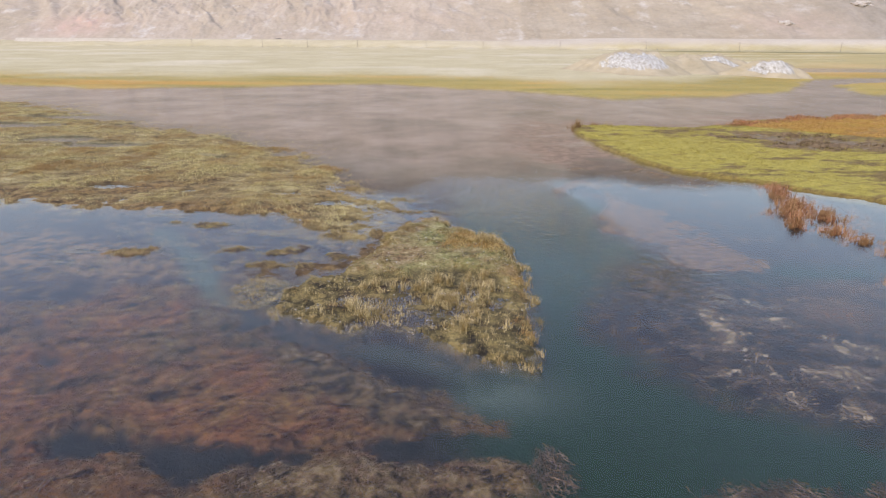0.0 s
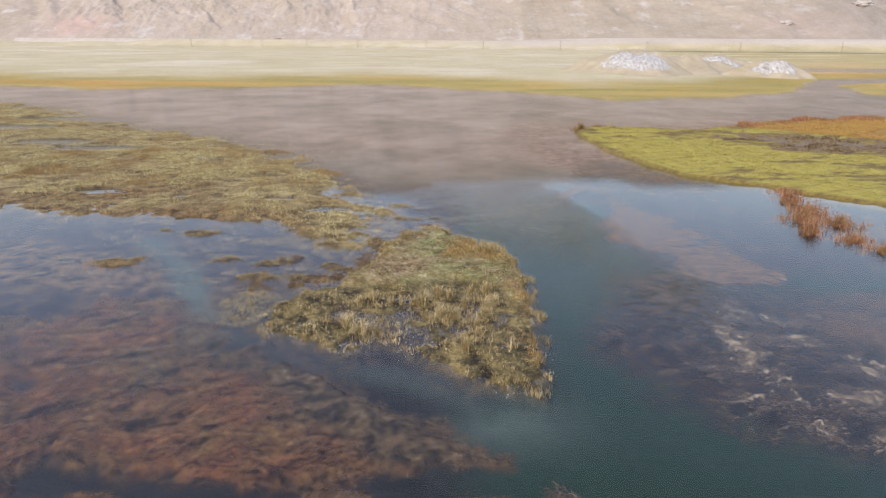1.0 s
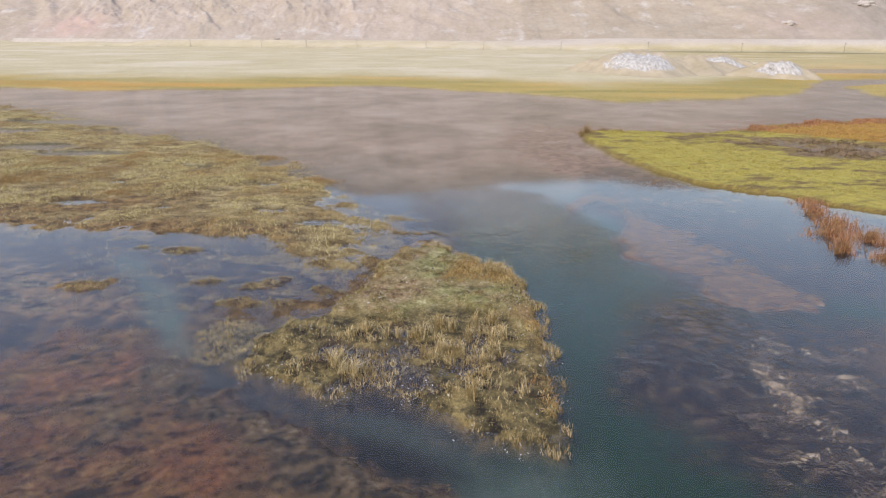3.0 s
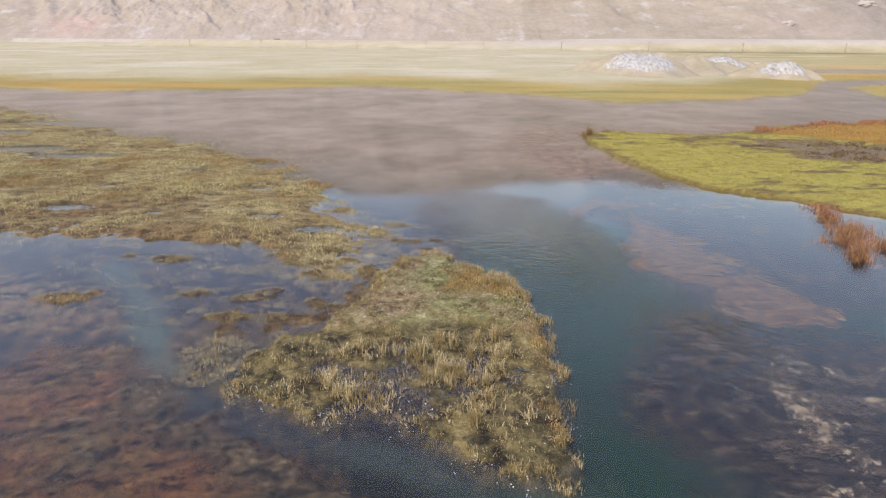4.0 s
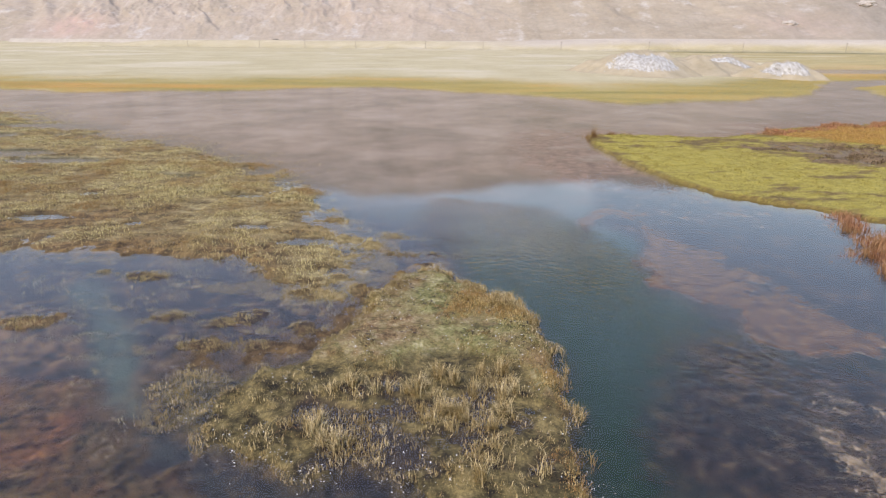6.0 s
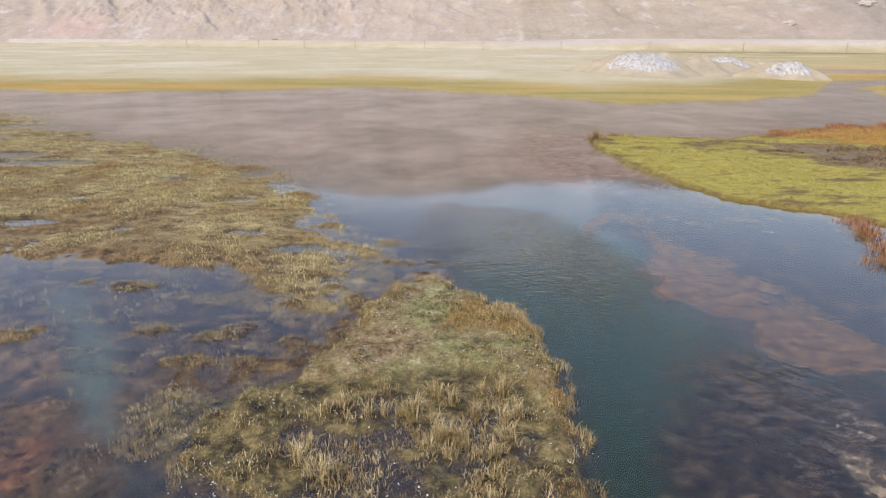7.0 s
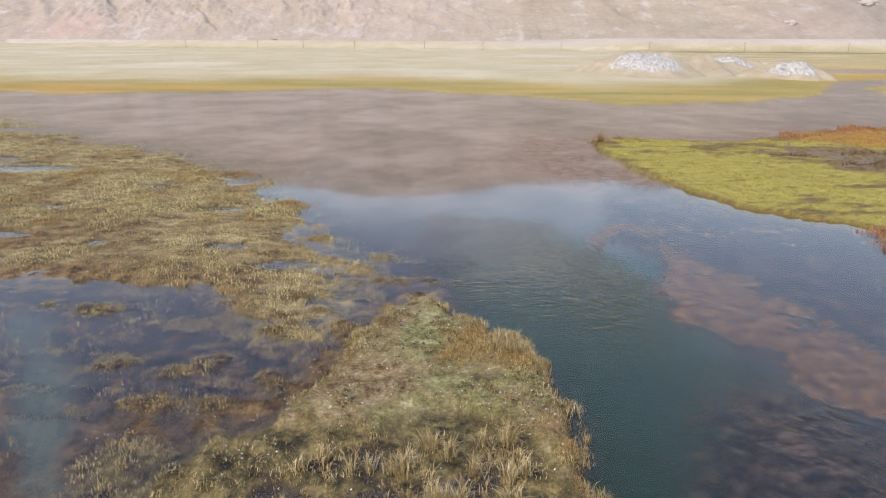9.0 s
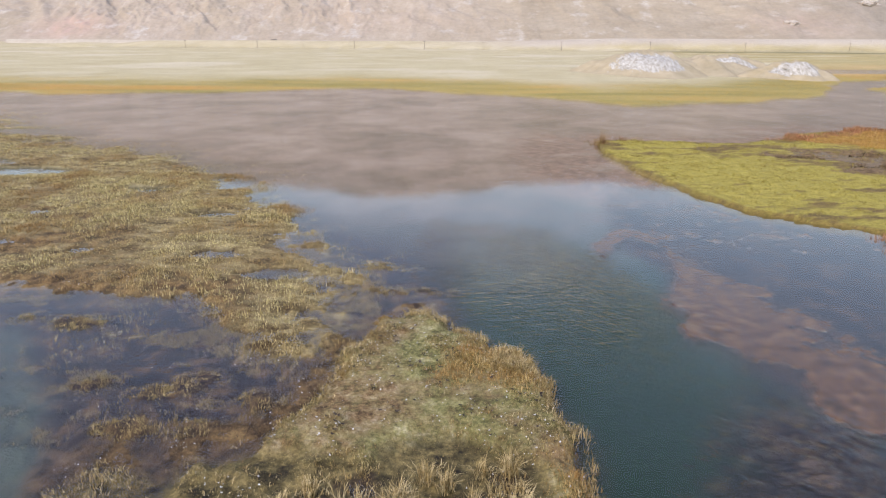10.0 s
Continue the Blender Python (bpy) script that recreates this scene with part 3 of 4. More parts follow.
def hill_material():
    k = Nodes("hill")
    big, mid, fine = k.noise(0.012, 7, 0.65, (1, 0.5, 1)), k.noise(0.07, 7, 0.7, (1, 0.5, 1)), k.noise(0.6, 5, 0.7)
    col = k.ramp(mid, (0.3, (0.305, 0.248, 0.188)), (0.52, (0.345, 0.287, 0.224)), (0.7, (0.40, 0.342, 0.28)))
    col = k.mix(k.math("MAXIMUM", k.math("MULTIPLY", k.share("dry"), 0.8), k.ramp(big, (0.45, 0.0), (0.7, 0.8))), col, k.ramp(k.noise(0.035, 7, 0.68, (0.5, 1.0, 2.2), 31), (0.3, (0.25, 0.202, 0.138)), (0.5, (0.297, 0.247, 0.178)), (0.7, (0.345, 0.293, 0.22))))
    col = k.mix(k.math("MULTIPLY", k.share("red"), k.ramp(mid, (0.35, 0.2), (0.6, 0.85))), col, (0.40, 0.27, 0.22))
    col = k.mix(k.ramp(k.noise(0.035, 6, 0.7, (1, 0.6, 2.0), 23), (0.56, 0.0), (0.72, 0.6)), col, (0.52, 0.485, 0.44))
    # greyer and darker towards the right end of the hill
    col = k.mix(k.share("right_grey"), col, k.ramp(mid, (0.35, (0.20, 0.172, 0.135)), (0.65, (0.29, 0.25, 0.205))))
    col = k.mix(1.0, col, k.ramp(k.noise(0.2, 8, 0.78, (1, 0.6, 1.8), 37), (0.36, 0.91), (0.64, 1.07)), "MULTIPLY")
    return k.done(col, 0.95, k.bump(k.math("ADD", fine, k.math("MULTIPLY", mid, 3.0)), 0.35, 0.5), 0.1)


hs = np.concatenate([np.arange(-14, 80, 1.1), np.arange(80, 180, 5.0), np.arange(180, 620, 14.0)])
hu = np.linspace(-1, 1, 760)
hx = (430 + 0.75 * np.maximum(hs, 0))[:, None] * hu[None, :] + 900 * hu[None, :] ** 15
hsr = np.repeat(hs[:, None], len(hu), 1)
toe = 622 - 0.17 * hx + 9 * fbm(hx, 0 * hx, 120.0, 77) + 3 * fbm(hx, 0 * hx, 25.0, 79)
hz = 6.0 + 3.0 * step(40, 160, hx) + hill_height(hx, hsr)
red = np.exp(-((hx + 405) / 45) ** 2 - ((hsr - 30) / 22) ** 2) + 0.4 * np.exp(-((hx - 330) / 45) ** 2 - ((hsr - 32) / 26) ** 2) + 0.12 * np.exp(-((hx + 60) / 90) ** 2 - ((hsr - 45) / 20) ** 2)
hill = mesh_from("hill", np.stack([hx, toe + hsr, hz], -1).reshape(-1, 3), grid_faces(*hx.shape), hill_material(), shares={"red": red, "dry": step(-60, 120, hx + 40 * fbm(hx, hsr, 60.0, 83)) * (1 - 0.6 * red), "right_grey": 0.8 * step(290, 400, hx + 30 * fbm(hx, hsr, 40.0, 85))})
tagged(hill, "bare eroded beige hillside with gullies", "hill", kind="structure")

# ---------------------------------------------------------------- grass, reeds and water weed
rng = np.random.default_rng(5)


def blade_mesh(x, y, z, height, width, lean, per, spread):
    """Tufts of bent blades; height and width may differ tuft by tuft. Returns corners and triangles."""
    n = len(x) * per
    rep = lambda v: np.repeat(np.broadcast_to(v, x.shape), per)
    bx, by, bz = rep(x) + rng.normal(0, 1, n) * rep(spread), rep(y) + rng.normal(0, 1, n) * rep(spread), rep(z) - 0.03
    h = rep(height) * rng.uniform(0.55, 1.15, n)
    w = rep(width) * rng.uniform(0.7, 1.3, n) * 0.5
    a = rng.uniform(0, 2 * np.pi, n)
    ln = rng.uniform(0.1, 1.0, n) * rep(lean)
    dx, dy = np.cos(a), np.sin(a)
    px, py = -dy, dx
    v = np.empty((n, 5, 3), np.float32)
    v[:, 0] = np.stack([bx - px * w, by - py * w, bz], -1)
    v[:, 1] = np.stack([bx + px * w, by + py * w, bz], -1)
    mx, my, mz = bx + dx * h * ln * 0.35, by + dy * h * ln * 0.35, bz + h * 0.62
    v[:, 2] = np.stack([mx + px * w * 0.7, my + py * w * 0.7, mz], -1)
    v[:, 3] = np.stack([mx - px * w * 0.7, my - py * w * 0.7, mz], -1)
    v[:, 4] = np.stack([bx + dx * h * ln, by + dy * h * ln, bz + h * np.sqrt(np.maximum(1 - (0.75 * ln) ** 2, 0.15))], -1)
    f = np.array([(0, 1, 2), (0, 2, 3), (3, 2, 4)])[None] + (np.arange(n) * 5)[:, None, None]
    return v.reshape(-1, 3), f.reshape(-1, 3)


def ribbon_mesh(x, y, z, length, width, angle, segs=4, curl=0.3):
    """Limp strands of weed that lie along the flow."""
    n = len(x)
    v = np.empty((n, segs + 1, 2, 3), np.float32)
    a = angle + rng.normal(0, 0.35, n)
    cx, cy, cz = x.copy(), y.copy(), z.copy()
    bend = rng.normal(0, curl, n)
    for i in range(segs + 1):
        t = i / segs
        w = width * (1 - 0.75 * t) * 0.5
        px, py = -np.sin(a), np.cos(a)
        v[:, i, 0] = np.stack([cx - px * w, cy - py * w, cz + rng.normal(0, 0.012, n)], -1)
        v[:, i, 1] = np.stack([cx + px * w, cy + py * w, cz + rng.normal(0, 0.012, n)], -1)
        cx, cy = cx + np.cos(a) * length / segs, cy + np.sin(a) * length / segs
        cz = np.minimum(cz + rng.normal(0.012, 0.012, n), -0.012)
        a = a + bend + rng.normal(0, 0.8 * curl, n)
    q = np.array([[2 * i, 2 * i + 1, 2 * i + 3, 2 * i + 2] for i in range(segs)])
    f = q[None] + (np.arange(n) * 2 * (segs + 1))[:, None, None]
    return v.reshape(-1, 3), f.reshape(-1, 4)


def scatter(count, box, weight):
    """Places in a box, kept by a weight that depends on the plan there."""
    x, y = rng.uniform(box[0], box[1], count), rng.uniform(box[2], box[3], count)
    h, zz, d = plan(x, y)
    keep = rng.uniform(0, 1, count) < weight(x, y, h, zz, d)
    pick = {k: v[keep] for k, v in d.items()}
    return x[keep], y[keep], h[keep], {k: v[keep] for k, v in zz.items()}, pick


STRAW = blade_material("sedge_straw", (0.11, 0.076, 0.03), (0.38, 0.285, 0.12), (0.68, 0.55, 0.31), 1.1, (0.26, 0.18, 0.065))
OLIVE = blade_material("olive_grass", (0.085, 0.066, 0.022), (0.24, 0.18, 0.06), (0.43, 0.33, 0.135), 0.9, (0.20, 0.105, 0.04))
TUSSM = blade_material("tussock_blades", (0.12, 0.09, 0.035), (0.30, 0.225, 0.085), (0.54, 0.42, 0.21), 1.2, (0.22, 0.15, 0.055))
TURFM = blade_material("turf_blades", (0.045, 0.04, 0.013), (0.22, 0.182, 0.06), (0.50, 0.42, 0.205), 0.6, (0.19, 0.11, 0.038), 0.6)
MARSHM = blade_material("marsh_sedge", (0.12, 0.088, 0.036), (0.46, 0.375, 0.15), (0.68, 0.57, 0.29), 0.2, (0.27, 0.155, 0.055), 0.55)
MEADM = blade_material("meadow_grass", (0.17, 0.14, 0.028), (0.30, 0.25, 0.042), (0.41, 0.34, 0.08), 0.28, (0.20, 0.155, 0.035), 0.5)
RUSTM = blade_material("rusty_sedge", (0.17, 0.085, 0.025), (0.37, 0.21, 0.06), (0.52, 0.33, 0.11), 0.18, (0.38, 0.25, 0.06))
REDM = blade_material("red_reed", (0.075, 0.032, 0.02), (0.31, 0.12, 0.055), (0.56, 0.33, 0.16), 1.1, (0.27, 0.16, 0.07))
BELTM = blade_material("shore_sedge", (0.26, 0.21, 0.06), (0.36, 0.28, 0.08), (0.42, 0.325, 0.11), 0.03, (0.42, 0.265, 0.065), 0.15)


def stuff(name, data, material, label, category):
    ob = mesh_from(name, *data, material, smooth=False)
    return tagged(ob, label, category, kind="stuff")


# the middle islet: sedge round the edge and over the wet hollow, short turf on the dome
TALL = [(-3.4, 21.3, 1.7, 1.0), (0.5, 23.2, 2.1, 2.0), (1.6, 20.2, 1.2, 1.3), (2.1, 29.3, 1.5, 1.2), (-1.2, 33.0, 1.6, 0.7), (-2.3, 23.6, 1.5, 0.8)]
x, y, h, zz, d = scatter(24000, (-9.5, 4.6, 16.4, 34), lambda x, y, h, zz, d: (d["isl"] > -0.15) * np.clip(
    0.30 + 0.3 * step(-0.5, 0.5, blobs(TALL, x, y) + 0.4 * d["n1"]) + 0.8 * step(0.7, 0.2, d["isl"]), 0, 1)
    * step(-0.45, 0.35, d["n2"] + 0.3 * d["n1"]) * np.where(d["wet"] > 0.1, 0.8, 1.0) * np.where(x < -6.2, 1.2, np.where(x < -3, 0.6, 1.0)) * np.where((d["turf"] > 0.3) & (d["isl"] > 0.7) & (blobs(TALL, x, y) < 0), 0.35, 1.0))
tall = 0.12 * step(0.8, 0.2, d["isl"]) * (x > -1) + 0.08 + 0.08 * step(-0.5, 0.6, d["n1"] + d["n2"]) + 0.10 * step(-0.3, 0.7, blobs(TALL, x, y))
stuff("islet_sedge", blade_mesh(x, y, np.maximum(h, -0.03), tall, 0.016, 1.0, 6, 0.05), STRAW, "dry straw-yellow sedge tufts on a wet islet", "sedge")
x, y, h, zz, d = scatter(20000, (-9.3, 4.4, 16.6, 33.5), lambda x, y, h, zz, d: (d["isl"] > 0.0) * (h > -0.06) * (d["turf"] < 0.6) * (0.25 + 0.75 * step(-0.3, 0.3, d["n2"])))
stuff("islet_moss_grass", blade_mesh(x, y, h, 0.06, 0.014, 1.1, 4, 0.05), OLIVE, "low olive grass between the sedge tufts", "grass")
x, y, h, zz, d = scatter(60000, (-6.5, 4.4, 21.5, 34), lambda x, y, h, zz, d: (d["turf"] > -0.2) * (d["isl"] > 0.05) * 0.9)
stuff("islet_turf", blade_mesh(x, y, h, 0.03 + 0.10 * step(0.1, 0.8, d["n2"] + 0.4 * d["n1"]), 0.014, 1.1, 3, 0.045), TURFM, "short grazed olive and rusty turf", "grass")

GOLDM = blade_material("golden_sedge", (0.13, 0.075, 0.022), (0.36, 0.235, 0.075), (0.58, 0.43, 0.18), 1.0, (0.25, 0.125, 0.035), 0.5)
GOLD = [(1.5, 29.4, 1.2, 1.1), (2.3, 28.6, 0.9, 1.0), (0.7, 28.6, 0.8, 0.8), (2.2, 30.1, 0.7, 0.5), (-2.2, 32.7, 0.6, 0.5), (3.2, 24.0, 0.5, 1.1), (3.3, 19.6, 0.5, 1.2)]
x, y, h, zz, d = scatter(16000, (-3.2, 4.2, 17, 33.6), lambda x, y, h, zz, d: (d["isl"] > -0.1) * step(-0.4, 0.4, blobs(GOLD, x, y) + 0.3 * d["n2"]))
stuff("golden_sedge", blade_mesh(x, y, h, 0.10 + 0.12 * step(-0.2, 0.5, blobs(GOLD, x, y) + 0.3 * d["n1"]), 0.015, 1.0, 5, 0.06), GOLDM, "golden-brown sedge along the islet's bank", "sedge")

# the wide marsh
x, y, h, zz, d = scatter(62000, (-46, -1, 29, 58), lambda x, y, h, zz, d: np.clip(step(-1.2, 0.9 + 0.04 * (y - 29), d["marsh"] + 0.4 * d["n2"]), 0, 1) * np.where(d["pool"] > 0, 0.03, 1.0)
                         * np.where((x > -9) & (y < 46), 0.6, 1.0) * np.maximum(step(-0.16, 0.06, h + 0.06 * d["n2"]), 0.35 * step(-0.45, -0.1, h) * step(-0.2, 0.4, d["n2"] + 0.4 * d["n1"])) * (np.abs(x) < 0.8 * y + 6) * (1 - 0.55 * zz["peat"]) * (0.3 + 0.7 * step(-0.5, 0.1, d["n2"])))
stuff("marsh_sedge", blade_mesh(x, y, np.maximum(h, -0.08), 0.07 + 0.14 * step(-0.4, 0.7, d["n1"] + 0.5 * d["n2"]), 0.0005 * y, 1.0, 7, 0.17), MARSHM, "olive-yellow sedge over a boggy marsh", "sedge")
x, y, h, zz, d = scatter(80000, (-95, -9, 46, 112), lambda x, y, h, zz, d: step(-4.5, 5.0, d["marsh"] + 2 * d["n1"]) * np.where(y < 56, 0.5, 1.0) * np.where(d["pool"] > 0, 0.03, 1.0)
                         * (0.25 + 0.75 * step(-0.14, 0.03, h + 0.06 * d["n2"])) * (np.abs(x) < 0.8 * y + 6))
stuff("far_marsh_sedge", blade_mesh(x, y, np.maximum(h, -0.08), 0.16, 0.0005 * y, 1.0, 6, 0.32), MARSHM, "olive sedge along the far edge of the marsh", "sedge")
for cx, cy, rx, ry in TUSSOCKS:
    n = int(260 * rx * ry) + 40
    a, q = rng.uniform(0, 2 * np.pi, n), np.sqrt(rng.uniform(0, 1, n))
    x, y = cx + q * np.cos(a) * rx * 1.15, cy + q * np.sin(a) * ry * 1.15
    h, zz, d = plan(x, y)
    ok = (rng.uniform(0, 1, n) < step(-0.3, 0.35, d["tus"] + 0.2 * d["n2"])) & (d["isl"] < 0)
    t = tagged(new("sedge_tussock"), "straw and olive sedge tussock in shallow water" if rx < 1.3 else "wide low straw-coloured sedge tussock in shallow water", "tussock", "tussocks in the shallows")
    t.location = (cx, cy, 0)
    mesh_from("blade_growth", *blade_mesh(x[ok] - cx, y[ok] - cy, np.maximum(h[ok], -0.06), 0.11 + 0.04 * d["n1"][ok], 0.015, 1.1, 6, 0.07), TUSSM, False, parent=t)["kind"] = "stuff"
# larger tufts that stand clear on the islet
kinds = []
for i in range(5):
    n = 10 + 3 * i
    t = tagged(new("sedge_tuft"), "tall straw-yellow sedge tuft on the islet", "sedge tuft", "tall tufts on the islet")
    mesh_from("blade_growth", *blade_mesh(rng.normal(0, 0.07, n), rng.normal(0, 0.07, n), np.zeros(n), 0.40 + 0.05 * i, 0.016, 1.0, 4, 0.045), STRAW, False, parent=t)["kind"] = "stuff"
    kinds.append([t, False])
x, y, h, zz, d = scatter(1400, (-8.8, 3.6, 17, 33), lambda x, y, h, zz, d: (d["isl"] > 0.1) * step(0.0, 0.6, blobs(TALL, x, y)) * np.where(d["turf"] > 0.3, 0.1, 0.45) * (0.15 + 0.85 * step(20.6, 21.8, y)))
for i in range(min(len(x), 190)):
    t = kinds[i % 5]
    m = pose(x[i], y[i], h[i], 0, 0, 360 * rng.uniform(0, 1))
    if t[1]:
        copy_thing(t[0], m)
    else:
        t[0].matrix_basis, t[1] = m, True
x, y, h, zz, d = scatter(17000, (-18, -0.5, 21, 45), lambda x, y, h, zz, d: (h < -0.05) * (h > -0.5) * step(0.0, 0.6, d["n1"] + 0.4 * d["n2"]) * 0.7)
stuff("sparse_rushes", blade_mesh(x, y, np.maximum(h, -0.12), 0.17, 0.011, 0.9, 3, 0.08), STRAW, "sparse dead rush stems in shallow water", "rush")

x, y, h, zz, d = scatter(60000, (-19, -2.2, 21.5, 37), lambda x, y, h, zz, d: (h < -0.02) * (h > -0.5) * (zz["weed"] < 0.25) * (zz["silt"] < 0.4) * (d["isl"] < 0)
                         * step(0.22, 0.6, fbm(x * 0.55, y, 1.5, 95, 5, 0.62) + 0.12 * (x > -10)))
stuff("shallow_sedge", blade_mesh(x, y, np.maximum(h, -0.07), 0.11, 0.012, 1.1, 4, 0.05), TUSSM, "patches of low straw and brown sedge rising from shallows", "sedge")

# the green meadow, its rusty sedge and the wet mud in it
x, y, h, zz, d = scatter(70000, (14, 74, 34, 88), lambda x, y, h, zz, d: (d["mead"] > -0.05) * np.where(d["mud"] > 0.3, 0.25, 1.0) * (1 - 0.85 * zz["hollow"]) * np.where(d["rust"] > 0.4, 0.2, 1.0)
                         * (x < 0.78 * y + 4) * 0.9)
stuff("meadow_grass", blade_mesh(x, y, h, 0.06 + 0.08 * step(-0.2, 0.8, d["n2"]), 0.0005 * y, 1.1, 7, 0.2), MEADM, "bright yellow-green wet meadow grass", "grass")
x, y, h, zz, d = scatter(22000, (33, 76, 60, 88), lambda x, y, h, zz, d: (d["rust"] > 0.2) * (d["mead"] > 0) * (x < 0.78 * y + 4) * step(-0.5, 0.3, d["n1"]))
rim = d["mead"] + 1.5 * d["n1"] < 3.0
stuff("rusty_sedge", blade_mesh(x[~rim], y[~rim], h[~rim], 0.2, 0.05, 0.8, 6, 0.15), RUSTM, "low orange sedge behind the wet mud", "sedge")
stuff("red_sedge", blade_mesh(x[rim], y[rim], h[rim], 0.36 + 0.2 * d["n2"][rim].clip(0, 1), 0.05, 0.6, 6, 0.15), REDM, "dark red-brown sedge along the meadow's far edge", "sedge")

MUDM = blade_material("brown_stubble", (0.04, 0.026, 0.014), (0.12, 0.075, 0.03), (0.26, 0.18, 0.075), 0.5, (0.06, 0.04, 0.02))
x, y, h, zz, d = scatter(12000, (24, 72, 50, 74), lambda x, y, h, zz, d: (d["mud"] > 0.2) * (d["mead"] > 0.5) * (x < 0.78 * y + 4) * step(0.1, 0.5, fbm(x * 0.5, y, 1.6, 97, 4, 0.6)))
stuff("mud_hummock_sedge", blade_mesh(x, y, h, 0.24, 0.05, 0.9, 5, 0.12), MUDM, "dark brown sedge stubble on hummocks in wet mud", "sedge")
x, y, h, zz, d = scatter(14000, (-9, 1, 24, 33.5), lambda x, y, h, zz, d: (d["isl"] < 0.2) * (zz["peat"] > 0.35) * (h > -0.1) * (x < 0))
stuff("peat_sedge", blade_mesh(x, y, h, 0.09, 0.014, 1.1, 4, 0.06), MUDM, "short brown sedge on the peaty slope by the turf", "sedge")

# the belt along the far shore
x, y, h, zz, d = scatter(70000, (-140, 130, 103, 200), lambda x, y, h, zz, d: (h > 0.05) * step(45, 6, d["land"] + 4 * d["n3"]) * (np.abs(x) < 0.78 * y + 4) * 0.8)
stuff("shore_sedge", blade_mesh(x, y, h, 0.16, 0.06, 1.1, 4, 0.6), BELTM, "ochre and olive sedge belt along the far shore", "sedge")

# red reed clumps beside the meadow


TIPM = blade_material("brown_reed", (0.10, 0.065, 0.03), (0.24, 0.16, 0.06), (0.36, 0.27, 0.10), 0.8, (0.20, 0.09, 0.04))


def reed_clump(cx, cy, rx, ry, height, count, label, material=None):
    top = tagged(new("reed_clump"), label, "reeds", "reed clumps by the meadow")
    top.location = (cx, cy, -0.1)
    count = int(0.5 * count)
    r, a = np.abs(rng.normal(0, 0.68, count)), rng.uniform(0, 2 * np.pi, count)
    lx, ly = r * np.cos(a) * rx, r * np.sin(a) * ry
    keep = fbm(lx + cx, ly + cy, 1.0, 87, 4, 0.65) > -0.2
    lx, ly, r = lx[keep], ly[keep], r[keep]
    count = len(lx)
    tall = height * (0.35 + 0.75 * np.exp(-(1.1 * r) ** 2)) * rng.uniform(0.35, 1.15, count) * (1 + 0.35 * fbm(lx + cx, ly + cy, 0.8, 89))
    mesh_from("reed_growth", *blade_mesh(lx, ly, 0 * lx, tall, 0.02, 0.6, 2, 0.07), material or REDM, False, parent=top)["kind"] = "stuff"
    mesh_from("leaf_growth", *blade_mesh(lx, ly, 0 * lx, tall * 0.75, 0.026, 1.25, 5, 0.14), material or REDM, False, parent=top)["kind"] = "stuff"
    return top


reed_clump(23.9, 42.6, 1.3, 0.9, 0.8, 200, "rust-red reeds at the meadow's corner")
reed_clump(22.9, 40.4, 1.0, 1.1, 0.95, 230, "ragged rust-red reeds between larger clumps")
reed_clump(22.6, 37.6, 1.5, 1.3, 1.15, 360, "large rust-red reed clump standing in shallow water")
reed_clump(21.0, 35.6, 1.2, 1.1, 1.1, 300, "rust-red reed clump with broken brown stems")
reed_clump(22.9, 35.0, 1.4, 1.1, 0.9, 260, "thin red-brown reeds in shallow water")
reed_clump(20.4, 33.4, 0.9, 0.8, 0.95, 200, "dark red-brown reeds leaning over the water")
reed_clump(21.7, 32.0, 1.3, 0.8, 0.75, 220, "broken red-brown reeds in shallow water")
reed_clump(22.0, 30.2, 1.3, 0.9, 0.7, 220, "low brown reed clump in shallow water")
reed_clump(22.4, 28.2, 1.4, 0.8, 0.6, 200, "low rusty reeds along the water")
reed_clump(19.9, 24.6, 0.9, 0.6, 0.5, 160, "small orange-brown reed clump by itself")
reed_clump(15.8, 72.4, 1.3, 2.0, 1.3, 260, "dark olive reeds at the meadow's tip", TIPM)
reed_clump(18.2, 74.3, 1.6, 0.9, 1.0, 200, "brown reeds beside the meadow's tip", TIPM)
reed_clump(19.5, 74.0, 2.6, 1.0, 0.75, 220, "olive reeds on the meadow's far bank", MARSHM)
reed_clump(36.0, 75.2, 2.4, 1.4, 0.9, 420, "dark red reeds on the meadow's far bank")
reed_clump(40.0, 77.6, 2.6, 1.4, 0.8, 420, "dark red and brown reeds on the far bank")

# water weed under the surface
WEEDM = blade_material("red_weed", (0.035, 0.017, 0.010), (0.13, 0.055, 0.023), (0.26, 0.125, 0.052), 0.45, (0.115, 0.07, 0.026))
TANM = blade_material("tan_weed", (0.05, 0.034, 0.024), (0.15, 0.105, 0.065), (0.30, 0.22, 0.14))
FRONDM = blade_material("channel_frond", (0.02, 0.016, 0.010), (0.085, 0.058, 0.03), (0.30, 0.22, 0.13), 1.2, (0.03, 0.026, 0.018))
OLIVEM = blade_material("olive_weed", (0.05, 0.035, 0.02), (0.17, 0.12, 0.06), (0.38, 0.29, 0.17), 0.8, (0.16, 0.085, 0.045))
PLUMM = blade_material("purple_weed", (0.014, 0.010, 0.009), (0.05, 0.034, 0.024), (0.115, 0.078, 0.052), 0.9, (0.035, 0.022, 0.017))
x, y, h, zz, d = scatter(80000, (-24, 3, 9, 27), lambda x, y, h, zz, d: zz["weed"] * (1 - zz["olive"]) * 0.55 * step(-0.5, 0.3, d["n2"]) * (np.abs(x) < 0.75 * y + 4))
flow = 0.5 + 0.8 * fbm(x, y, 5.0, 81)
